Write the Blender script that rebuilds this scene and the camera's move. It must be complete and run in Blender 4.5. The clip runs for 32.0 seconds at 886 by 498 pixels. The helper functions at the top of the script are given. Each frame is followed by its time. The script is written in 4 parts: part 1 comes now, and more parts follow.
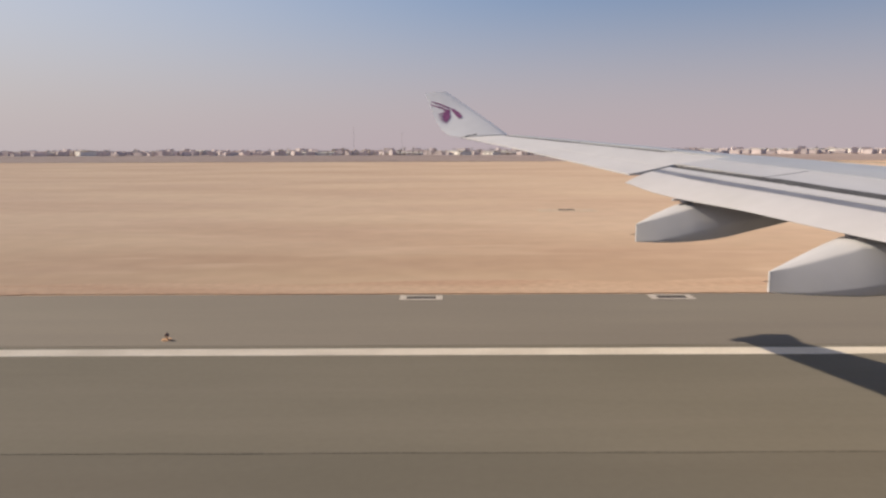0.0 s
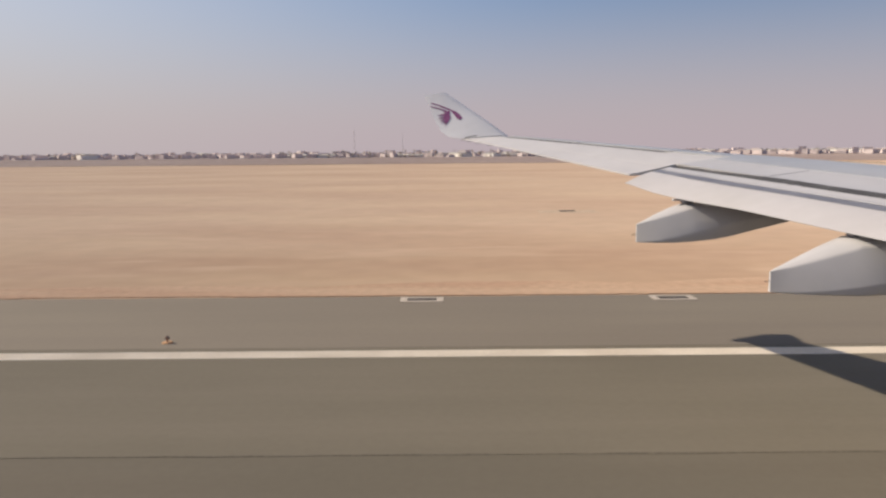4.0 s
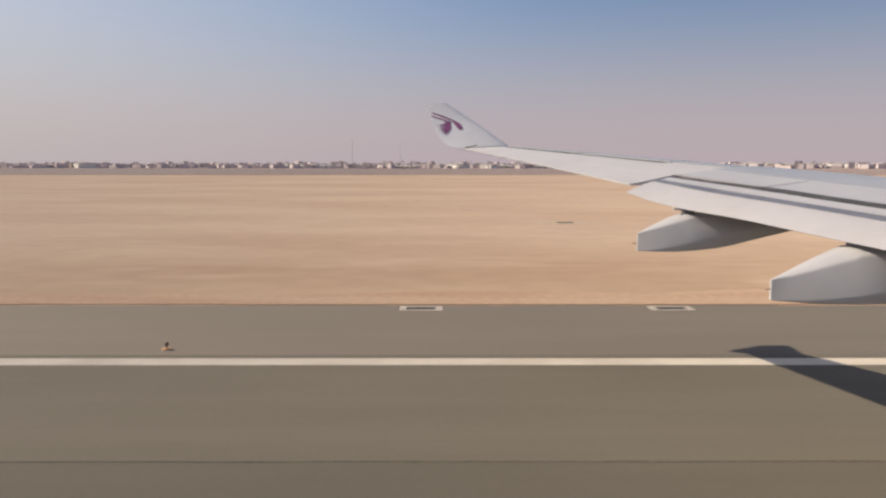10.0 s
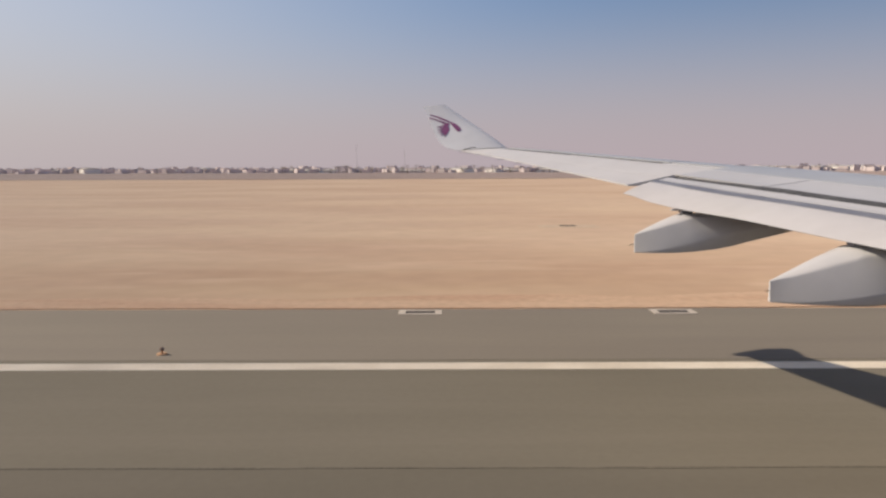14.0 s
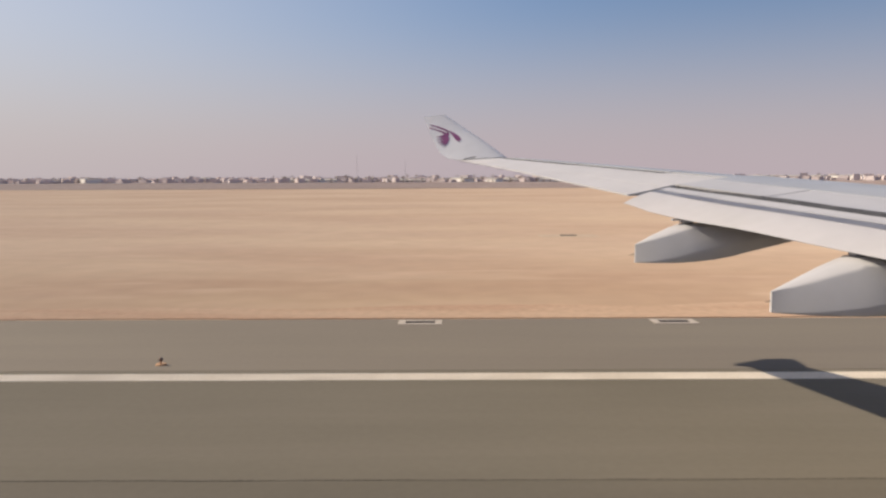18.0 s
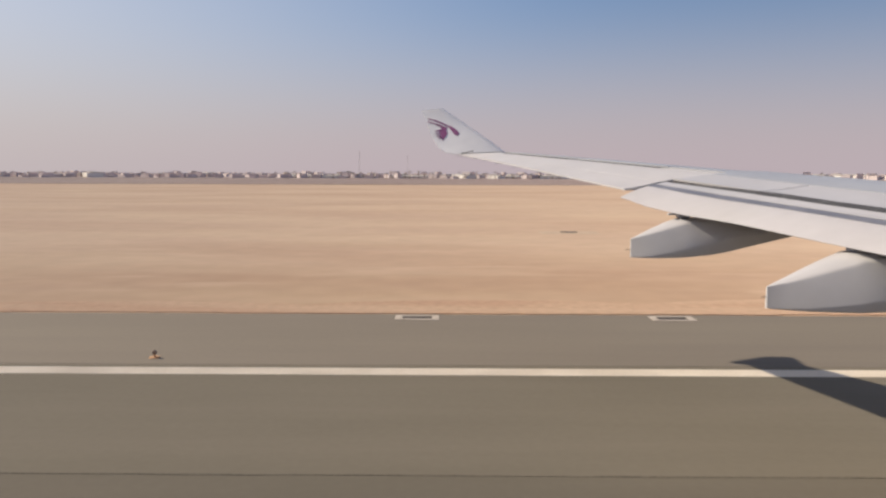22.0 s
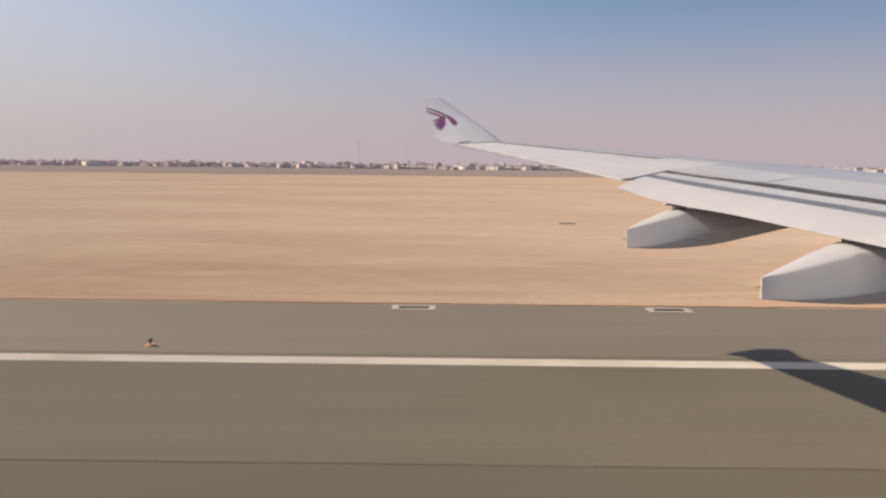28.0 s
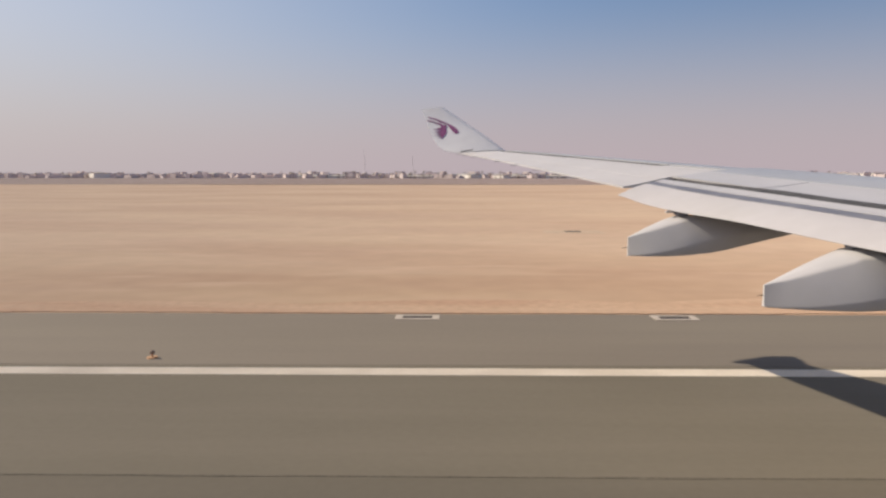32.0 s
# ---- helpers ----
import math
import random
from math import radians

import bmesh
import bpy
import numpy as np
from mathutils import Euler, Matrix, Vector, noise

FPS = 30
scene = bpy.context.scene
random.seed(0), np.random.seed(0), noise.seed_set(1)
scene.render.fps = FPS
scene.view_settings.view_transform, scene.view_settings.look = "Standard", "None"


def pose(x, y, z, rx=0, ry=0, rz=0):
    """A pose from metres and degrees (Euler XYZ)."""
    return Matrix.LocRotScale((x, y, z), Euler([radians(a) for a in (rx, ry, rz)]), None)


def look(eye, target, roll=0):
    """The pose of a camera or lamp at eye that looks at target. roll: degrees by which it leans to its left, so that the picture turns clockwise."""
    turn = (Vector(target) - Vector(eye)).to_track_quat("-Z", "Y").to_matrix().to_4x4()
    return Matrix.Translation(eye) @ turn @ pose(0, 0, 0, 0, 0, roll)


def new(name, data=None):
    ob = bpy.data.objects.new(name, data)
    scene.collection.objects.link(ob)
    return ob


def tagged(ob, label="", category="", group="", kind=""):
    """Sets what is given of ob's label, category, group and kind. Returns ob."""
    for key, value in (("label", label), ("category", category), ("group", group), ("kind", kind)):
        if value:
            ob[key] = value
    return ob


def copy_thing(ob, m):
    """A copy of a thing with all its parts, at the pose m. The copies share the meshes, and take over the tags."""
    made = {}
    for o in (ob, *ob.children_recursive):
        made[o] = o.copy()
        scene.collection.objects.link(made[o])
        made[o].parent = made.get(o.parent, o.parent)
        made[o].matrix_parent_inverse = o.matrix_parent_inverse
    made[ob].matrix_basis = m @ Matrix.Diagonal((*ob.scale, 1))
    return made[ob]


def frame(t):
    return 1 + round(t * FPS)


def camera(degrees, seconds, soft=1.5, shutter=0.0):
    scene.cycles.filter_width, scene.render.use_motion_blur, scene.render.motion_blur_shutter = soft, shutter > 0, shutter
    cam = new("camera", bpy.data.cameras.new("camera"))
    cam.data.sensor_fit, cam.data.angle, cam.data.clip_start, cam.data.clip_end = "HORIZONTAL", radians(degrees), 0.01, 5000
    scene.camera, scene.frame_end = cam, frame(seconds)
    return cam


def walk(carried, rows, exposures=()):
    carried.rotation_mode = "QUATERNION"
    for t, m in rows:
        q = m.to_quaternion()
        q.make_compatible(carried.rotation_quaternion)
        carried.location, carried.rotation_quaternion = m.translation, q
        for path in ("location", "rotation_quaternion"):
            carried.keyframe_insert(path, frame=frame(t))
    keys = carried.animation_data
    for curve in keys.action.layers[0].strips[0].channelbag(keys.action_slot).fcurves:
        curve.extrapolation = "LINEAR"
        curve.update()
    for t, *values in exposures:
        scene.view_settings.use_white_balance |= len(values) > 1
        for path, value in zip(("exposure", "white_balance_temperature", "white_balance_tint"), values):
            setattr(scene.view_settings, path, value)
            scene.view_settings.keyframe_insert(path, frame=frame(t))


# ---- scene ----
from mathutils.bvhtree import BVHTree
# A runway edge in a desert airfield, seen from the cabin window of an airliner that stands on the runway.
# x runs along the runway (ahead of the aircraft), y away from it, z up.
cam = camera(62.0, 32.0, soft=2.5)
# seconds, x, y, z, yaw, pitch, roll
PATH = [
    (0, -0.197, -0.245, 5.984, -0.105, -7.624, 0.180),
    (0.5, -0.169, -0.245, 5.986, 0.083, -7.342, 0.273),
    (1, -0.207, -0.248, 5.980, 0.061, -7.308, 0.315),
    (1.5, -0.191, -0.244, 5.964, 0.144, -7.238, 0.393),
    (2, -0.174, -0.189, 5.980, 0.093, -7.492, 0.524),
    (2.5, -0.173, -0.184, 5.986, 0.090, -7.093, 0.591),
    (3, -0.169, -0.226, 5.984, 0.069, -7.329, 0.666),
    (3.5, -0.162, -0.208, 5.972, 0.046, -7.475, 0.615),
    (5.5, -0.259, -0.301, 5.964, -0.358, -7.434, 0.024),
    (6, -0.278, -0.338, 5.964, -0.292, -7.052, 0.207),
    (6.5, -0.239, -0.249, 5.951, -0.261, -7.169, 0.222),
    (7, -0.283, -0.337, 5.964, -0.292, -7.338, 0.112),
    (7.5, -0.270, -0.340, 5.933, -0.358, -7.367, 0.008),
    (8, -0.269, -0.316, 5.916, -0.250, -7.218, 0.121),
    (8.5, -0.273, -0.330, 5.914, -0.278, -7.260, 0.091),
    (9, -0.291, -0.302, 5.905, -0.304, -7.012, -0.010),
    (9.5, -0.243, -0.267, 5.887, -0.212, -6.707, -0.018),
    (10, -0.281, -0.304, 5.893, -0.237, -6.594, -0.038),
    (10.5, -0.277, -0.309, 5.867, -0.268, -6.457, 0.053),
    (11, -0.204, -0.215, 5.862, -0.195, -6.742, -0.087),
    (11.5, -0.241, -0.263, 5.842, -0.210, -6.419, 0.009),
    (12, -0.123, -0.141, 5.851, -0.002, -6.453, 0.050),
    (12.5, -0.092, -0.076, 5.845, 0.052, -6.269, 0.239),
    (13, -0.078, -0.106, 5.830, 0.143, -6.222, 0.298),
    (13.5, -0.046, -0.037, 5.826, 0.175, -6.212, 0.318),
    (14, -0.054, -0.041, 5.825, 0.106, -6.278, 0.211),
    (14.5, -0.091, -0.096, 5.821, 0.037, -6.046, 0.130),
    (16.5, -0.050, -0.011, 5.815, 0.063, -6.129, 0.174),
    (17, -0.068, -0.039, 5.801, 0.027, -6.064, 0.051),
    (17.5, -0.101, -0.039, 5.812, -0.027, -5.652, 0.247),
    (18, -0.043, 0.013, 5.832, 0.126, -5.540, 0.244),
    (18.5, 0.063, 0.139, 5.802, 0.248, -6.012, 0.063),
    (19, 0.036, 0.106, 5.784, 0.177, -6.077, 0.033),
    (19.5, 0.087, 0.128, 5.775, 0.258, -6.333, 0.043),
    (20, 0.148, 0.239, 5.791, 0.395, -6.240, 0.012),
    (20.5, 0.137, 0.195, 5.719, 0.303, -6.308, -0.305),
    (21, 0.148, 0.205, 5.732, 0.438, -5.808, -0.060),
    (21.5, 0.183, 0.282, 5.754, 0.508, -5.815, 0.090),
    (22, 0.127, 0.187, 5.748, 0.308, -5.803, -0.197),
    (22.5, 0.190, 0.268, 5.748, 0.458, -6.019, -0.139),
    (23, 0.181, 0.234, 5.738, 0.430, -6.013, -0.168),
    (23.5, 0.175, 0.248, 5.750, 0.381, -5.859, -0.064),
    (24, 0.157, 0.223, 5.786, 0.389, -6.122, 0.104),
    (24.5, 0.126, 0.214, 5.749, 0.172, -5.946, 0.013),
    (26.5, 0.214, 0.259, 5.735, 0.294, -6.286, -0.228),
    (27, 0.229, 0.311, 5.714, 0.351, -6.282, -0.278),
    (27.5, 0.239, 0.264, 5.711, 0.364, -6.295, -0.384),
    (28, 0.201, 0.229, 5.704, 0.280, -6.498, -0.598),
    (28.5, 0.233, 0.310, 5.699, 0.279, -6.142, -0.515),
    (29, 0.280, 0.371, 5.681, 0.416, -6.164, -0.470),
    (29.5, 0.342, 0.442, 5.639, 0.535, -6.234, -0.514),
    (30, 0.314, 0.361, 5.613, 0.354, -6.635, -0.851),
    (30.5, 0.269, 0.308, 5.623, 0.248, -6.641, -0.914),
    (31, 0.320, 0.359, 5.662, 0.509, -6.183, -0.463),
    (31.5, 0.366, 0.441, 5.669, 0.578, -6.094, -0.339),
    (32, 0.339, 0.349, 5.708, 0.736, -5.815, -0.031),
]
walk(cam, [(t, pose(x, y, z, 90 + pitch, roll, yaw)) for t, x, y, z, yaw, pitch, roll in PATH], exposures=[(0.0, 0.26), (3.0, 0.28), (8.0, 0.26), (10.0, 0.25), (12.5, 0.22), (14.5, 0.23), (17.0, 0.28), (20.0, 0.32), (24.0, 0.32), (32.0, 0.3)])

# ---- light ----
SUN_TO = Vector((-11.25, 5.06, 8.26)).normalized()
elevation = math.asin(SUN_TO.z)
azimuth = math.atan2(SUN_TO.x, SUN_TO.y)

world = bpy.data.worlds.new("desert_sky")
scene.world = world
world.use_nodes = True
wn, wl = world.node_tree.nodes, world.node_tree.links
wn.clear()
w_out = wn.new("ShaderNodeOutputWorld")
w_bg = wn.new("ShaderNodeBackground")
w_sky = wn.new("ShaderNodeTexSky")
w_sky.sky_type, w_sky.sun_disc = "NISHITA", False
w_sky.sun_elevation, w_sky.sun_rotation = elevation, azimuth
w_sky.altitude, w_sky.air_density, w_sky.dust_density, w_sky.ozone_density = 0.0, 1.0, 2.0, 6.0
w_bg.inputs["Strength"].default_value = 0.088
# dusty haze that thins out smoothly above the whole horizon
w_co = wn.new("ShaderNodeTexCoord")
w_sep = wn.new("ShaderNodeSeparateXYZ")
w_ramp = wn.new("ShaderNodeValToRGB")
w_ramp.color_ramp.interpolation = "EASE"
w_ramp.color_ramp.elements[0].position, w_ramp.color_ramp.elements[0].color = 0.0, (0.9, 0.9, 0.9, 1)
w_ramp.color_ramp.elements[1].position, w_ramp.color_ramp.elements[1].color = 0.245, (0.08, 0.08, 0.08, 1)
w_mix = wn.new("ShaderNodeMixRGB")
w_mix.inputs[2].default_value = (4.92, 4.09, 4.38, 1)
wl.new(w_co.outputs["Generated"], w_sep.inputs[0])
wl.new(w_sep.outputs["Z"], w_ramp.inputs[0])
wl.new(w_ramp.outputs["Color"], w_mix.inputs[0])
wl.new(w_sky.outputs["Color"], w_mix.inputs[1])
# the dust scatters more light forward, towards the sun
w_dot = wn.new("ShaderNodeVectorMath")
w_dot.operation, w_dot.inputs[1].default_value = "DOT_PRODUCT", SUN_TO
w_lobe = wn.new("ShaderNodeMapRange")
w_lobe.interpolation_type = "SMOOTHSTEP"
for key, value in (("From Min", 0.3), ("From Max", 1.0), ("To Min", 0.0), ("To Max", 0.6)):
    w_lobe.inputs[key].default_value = value
w_glow = wn.new("ShaderNodeMixRGB")
w_glow.inputs[2].default_value = (5.1, 4.78, 4.62, 1)
wl.new(w_co.outputs["Generated"], w_dot.inputs[0])
wl.new(w_dot.outputs["Value"], w_lobe.inputs["Value"])
wl.new(w_lobe.outputs[0], w_glow.inputs[0])
wl.new(w_mix.outputs["Color"], w_glow.inputs[1])
wl.new(w_glow.outputs["Color"], w_bg.inputs["Color"])
wl.new(w_bg.outputs[0], w_out.inputs[0])

sun_data = bpy.data.lights.new("sun", "SUN")
sun_data.energy, sun_data.angle, sun_data.color = 4.8, radians(0.6), (1.0, 0.865, 0.69)
sun = new("sun", sun_data)
sun.matrix_world = look(SUN_TO * 200, (0, 0, 0))


# ---- materials ----
def surface(name, c1, c2, scale=1.0, stretch=(1, 1, 1), rough=0.6, metal=0.0, bump=0.0, fine=20.0, fine_mix=0.25, c3=None, scale3=0.1,
            per_object=0.0, bump_dist=0.02, stretch3=None, low=0.35, high=0.65, gloss=0.4, detail=5, matt=0.6):
    """Base colour from a broad noise between c1 and c2, a second broader one towards c3, fine grain on top, and fine relief."""
    m = bpy.data.materials.new(name)
    m.use_nodes = True
    n, l = m.node_tree.nodes, m.node_tree.links
    b = n["Principled BSDF"]
    b.inputs["Roughness"].default_value, b.inputs["Metallic"].default_value = rough, metal
    b.inputs["Specular IOR Level"].default_value = gloss
    if gloss <= 0.1 and "Diffuse Roughness" in b.inputs:
        b.inputs["Diffuse Roughness"].default_value = matt
    co = n.new("ShaderNodeTexCoord")

    def grain(sc, st, detail, lo, hi):
        mp = n.new("ShaderNodeMapping")
        mp.inputs["Scale"].default_value = st
        nz = n.new("ShaderNodeTexNoise")
        nz.inputs["Scale"].default_value, nz.inputs["Detail"].default_value = sc, detail
        rp = n.new("ShaderNodeMapRange")
        rp.inputs["From Min"].default_value, rp.inputs["From Max"].default_value = lo, hi
        l.new(co.outputs["Object"], mp.inputs[0])
        l.new(mp.outputs[0], nz.inputs["Vector"])
        l.new(nz.outputs["Fac"], rp.inputs["Value"])
        return rp.outputs[0], nz.outputs["Fac"]

    def blend(fac, a, c, kind="MIX"):
        mx = n.new("ShaderNodeMixRGB")
        mx.blend_type = kind
        for s, v in ((0, fac), (1, a), (2, c)):
            if isinstance(v, (int, float)):
                mx.inputs[s].default_value = v
            elif isinstance(v, tuple):
                mx.inputs[s].default_value = (*v, 1)
            else:
                l.new(v, mx.inputs[s])
        return mx.outputs[0]

    f1, _ = grain(scale, stretch, detail, low, high)
    col = blend(f1, tuple(c1), tuple(c2))
    if c3:
        f3, _ = grain(scale3, stretch3 or stretch, min(4, detail), 0.45, 0.7)
        col = blend(f3, col, tuple(c3))
    f2, raw = grain(fine, (1, 1, 1), 3, 0.3, 0.7)
    gr = blend(f2, (1 - fine_mix,) * 3, (1 + fine_mix * 0.6,) * 3)
    col = blend(1.0, col, gr, "MULTIPLY")
    if per_object:
        info = n.new("ShaderNodeObjectInfo")
        rp = n.new("ShaderNodeMapRange")
        rp.inputs["To Min"].default_value, rp.inputs["To Max"].default_value = 1 - per_object, 1 + per_object
        l.new(info.outputs["Random"], rp.inputs["Value"])
        col = blend(1.0, col, rp.outputs[0], "MULTIPLY")
    l.new(col, b.inputs["Base Color"])
    if bump:
        bp = n.new("ShaderNodeBump")
        bp.inputs["Strength"].default_value, bp.inputs["Distance"].default_value = bump, bump_dist
        l.new(raw, bp.inputs["Height"])
        l.new(bp.outputs[0], b.inputs["Normal"])
    return m


SAND = surface("sand", (0.572, 0.407, 0.291), (0.642, 0.480, 0.333), scale=0.055, stretch=(0.55, 1.0, 1), detail=4.0, rough=0.95, bump=0.2, fine=0.45, fine_mix=0.055,
               c3=(0.540, 0.366, 0.254), scale3=0.03, stretch3=(0.5, 1.1, 1), bump_dist=0.05, gloss=0.09)
# the graded strip along the paving is a shade browner than the open sand, with a ragged border
def strip_tone(m, y0, y1, tone):
    n, l = m.node_tree.nodes, m.node_tree.links
    b = n["Principled BSDF"]
    src = b.inputs["Base Color"].links[0].from_socket
    co = n.new("ShaderNodeTexCoord")
    sp = n.new("ShaderNodeSeparateXYZ")
    mp = n.new("ShaderNodeMapping")
    mp.inputs["Scale"].default_value = (0.25, 1, 1)
    nz = n.new("ShaderNodeTexNoise")
    nz.inputs["Scale"].default_value, nz.inputs["Detail"].default_value = 0.14, 6
    ad = n.new("ShaderNodeMath")
    ad.operation, ad.inputs[1].default_value = "MULTIPLY_ADD", 46.0
    rg = n.new("ShaderNodeMapRange")
    rg.inputs["From Min"].default_value, rg.inputs["From Max"].default_value = y0 + 23, y1 + 23
    mx = n.new("ShaderNodeMixRGB")
    mx.inputs[1].default_value, mx.inputs[2].default_value = (*tone, 1), (1.04, 1.04, 1.04, 1)
    ml = n.new("ShaderNodeMixRGB")
    ml.blend_type, ml.inputs[0].default_value = "MULTIPLY", 1.0
    l.new(co.outputs["Object"], sp.inputs[0])
    l.new(co.outputs["Object"], mp.inputs[0])
    l.new(mp.outputs[0], nz.inputs["Vector"])
    l.new(nz.outputs["Fac"], ad.inputs[0])
    l.new(sp.outputs["Y"], ad.inputs[2])
    l.new(ad.outputs[0], rg.inputs["Value"])
    l.new(rg.outputs[0], mx.inputs[0])
    l.new(src, ml.inputs[1])
    l.new(mx.outputs[0], ml.inputs[2])
    l.new(ml.outputs[0], b.inputs["Base Color"])


strip_tone(SAND, 34, 62, (0.90, 0.865, 0.82))
RED_SAND = surface("red_sand", (0.535, 0.345, 0.23), (0.60, 0.42, 0.285), gloss=0.1, scale=0.5, stretch=(0.15, 1, 1), rough=0.95, bump=0.5, fine=2.5, fine_mix=0.10, bump_dist=0.05)
# pale scuffs where vehicles have turned and the crust is broken
def pale_scuffs(m, tone):
    n, l = m.node_tree.nodes, m.node_tree.links
    b = n["Principled BSDF"]
    src = b.inputs["Base Color"].links[0].from_socket
    co = n.new("ShaderNodeTexCoord")
    mp = n.new("ShaderNodeMapping")
    mp.inputs["Scale"].default_value, mp.inputs["Rotation"].default_value = (0.30, 1, 1), (0, 0, 0.12)
    nz = n.new("ShaderNodeTexNoise")
    nz.inputs["Scale"].default_value, nz.inputs["Detail"].default_value, nz.inputs["Distortion"].default_value = 0.22, 5, 0.8
    rg = n.new("ShaderNodeMapRange")
    rg.inputs["From Min"].default_value, rg.inputs["From Max"].default_value, rg.inputs["To Max"].default_value = 0.57, 0.72, 0.5
    mx = n.new("ShaderNodeMixRGB")
    mx.inputs[2].default_value = (*tone, 1)
    l.new(co.outputs["Object"], mp.inputs[0])
    l.new(mp.outputs[0], nz.inputs["Vector"])
    l.new(nz.outputs["Fac"], rg.inputs["Value"])
    l.new(rg.outputs[0], mx.inputs[0])
    l.new(src, mx.inputs[1])
    l.new(mx.outputs[0], b.inputs["Base Color"])


pale_scuffs(SAND, (0.68, 0.505, 0.36))
SCRUB = surface("scrub_ground", (0.325, 0.25, 0.225), (0.42, 0.325, 0.285), gloss=0.1, scale=0.02, stretch=(0.3, 1, 1), rough=0.95, fine=0.15, fine_mix=0.25)
ASPHALT = surface("runway_asphalt", (0.155, 0.136, 0.108), (0.170, 0.151, 0.121), scale=0.8, stretch=(0.05, 1, 1), rough=0.85, bump=0.12, fine=5.0, fine_mix=0.03,
                  gloss=0.06, matt=0.25, c3=(0.141, 0.127, 0.100), scale3=0.14, stretch3=(0.4, 1, 1), per_object=0.04, bump_dist=0.006)
OUTER_ASPHALT = surface("outer_lane_asphalt", (0.174, 0.155, 0.121), (0.192, 0.169, 0.134), scale=0.7, stretch=(0.05, 1, 1), rough=0.85, bump=0.12, fine=5.0, fine_mix=0.03,
                        gloss=0.06, matt=0.25, c3=(0.158, 0.141, 0.110), scale3=0.14, stretch3=(0.4, 1, 1), bump_dist=0.006)
SHOULDER = surface("shoulder_asphalt", (0.186, 0.161, 0.134), (0.202, 0.177, 0.144), scale=0.5, stretch=(0.1, 1, 1), rough=0.88, gloss=0.101, bump=0.12, fine=5.0, fine_mix=0.03, bump_dist=0.006,
                   c3=(0.180, 0.157, 0.130), scale3=0.14, stretch3=(0.35, 1, 1))
SEALANT = surface("joint_sealant", (0.118, 0.104, 0.086), (0.150, 0.133, 0.109), scale=0.8, rough=0.9, fine=12, gloss=0.05)
WORN_SEALANT = surface("worn_joint_sealant", (0.143, 0.128, 0.103), (0.168, 0.149, 0.119), scale=0.8, rough=0.9, fine=12, gloss=0.05)
MARKING = surface("white_paint", (0.70, 0.615, 0.50), (0.78, 0.695, 0.575), gloss=0.1, scale=0.7, rough=0.6, fine=14, fine_mix=0.12, c3=(0.64, 0.56, 0.455), scale3=0.4)
YELLOW = surface("yellow_paint", (0.70, 0.36, 0.05), (0.78, 0.42, 0.07), scale=1.0, rough=0.6, fine=14, fine_mix=0.12)
CONCRETE = surface("concrete", (0.40, 0.345, 0.29), (0.48, 0.42, 0.36), scale=1.2, rough=0.9, bump=0.3, fine=25, fine_mix=0.15)
DUSTY_SLAB = surface("sanded_concrete", (0.57, 0.43, 0.31), (0.63, 0.48, 0.345), scale=0.9, rough=0.95, gloss=0.1, fine=12, fine_mix=0.1)
GRATE = surface("grate_metal", (0.055, 0.047, 0.043), (0.09, 0.078, 0.07), scale=3, rough=0.8, metal=0.0, fine=30, gloss=0.2)
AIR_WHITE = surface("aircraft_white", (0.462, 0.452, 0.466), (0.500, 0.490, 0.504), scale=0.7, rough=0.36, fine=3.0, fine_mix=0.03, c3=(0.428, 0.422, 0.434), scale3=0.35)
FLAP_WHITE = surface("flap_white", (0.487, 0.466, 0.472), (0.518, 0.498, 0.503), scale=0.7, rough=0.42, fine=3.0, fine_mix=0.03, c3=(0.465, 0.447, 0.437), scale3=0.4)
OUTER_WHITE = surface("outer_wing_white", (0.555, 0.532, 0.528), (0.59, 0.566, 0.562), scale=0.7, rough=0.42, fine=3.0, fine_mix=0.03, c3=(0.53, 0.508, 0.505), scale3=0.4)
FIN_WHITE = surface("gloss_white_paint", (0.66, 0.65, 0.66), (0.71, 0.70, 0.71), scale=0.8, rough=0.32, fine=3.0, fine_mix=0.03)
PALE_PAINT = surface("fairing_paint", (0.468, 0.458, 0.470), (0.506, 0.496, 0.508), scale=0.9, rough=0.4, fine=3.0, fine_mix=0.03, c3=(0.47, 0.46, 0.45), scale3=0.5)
AIR_GREY = surface("aircraft_grey", (0.37, 0.377, 0.40), (0.42, 0.427, 0.45), scale=0.6, stretch=(1, 0.3, 1), rough=0.30, fine=2.0, fine_mix=0.04, c3=(0.44, 0.443, 0.455), scale3=0.3)
AIR_DARK = surface("bare_alloy", (0.20, 0.203, 0.232), (0.25, 0.25, 0.278), scale=1.2, rough=0.4, metal=0.3, fine=6, fine_mix=0.08)
SEAL = surface("black_seal", (0.05, 0.05, 0.055), (0.08, 0.08, 0.085), scale=2, rough=0.7, fine=20)
MAROON = surface("maroon_paint", (0.21, 0.065, 0.165), (0.25, 0.08, 0.19), scale=2, rough=0.35, fine=10, fine_mix=0.05)
RUBBER = surface("tyre_rubber", (0.02, 0.02, 0.02), (0.035, 0.035, 0.033), scale=3, rough=0.85, fine=25)
STEEL = surface("galvanised_steel", (0.42, 0.41, 0.40), (0.52, 0.51, 0.49), scale=2, rough=0.5, metal=0.5, fine=15)
RED = surface("red_paint", (0.50, 0.08, 0.06), (0.58, 0.12, 0.09), scale=1.5, rough=0.6, fine=15, fine_mix=0.12)
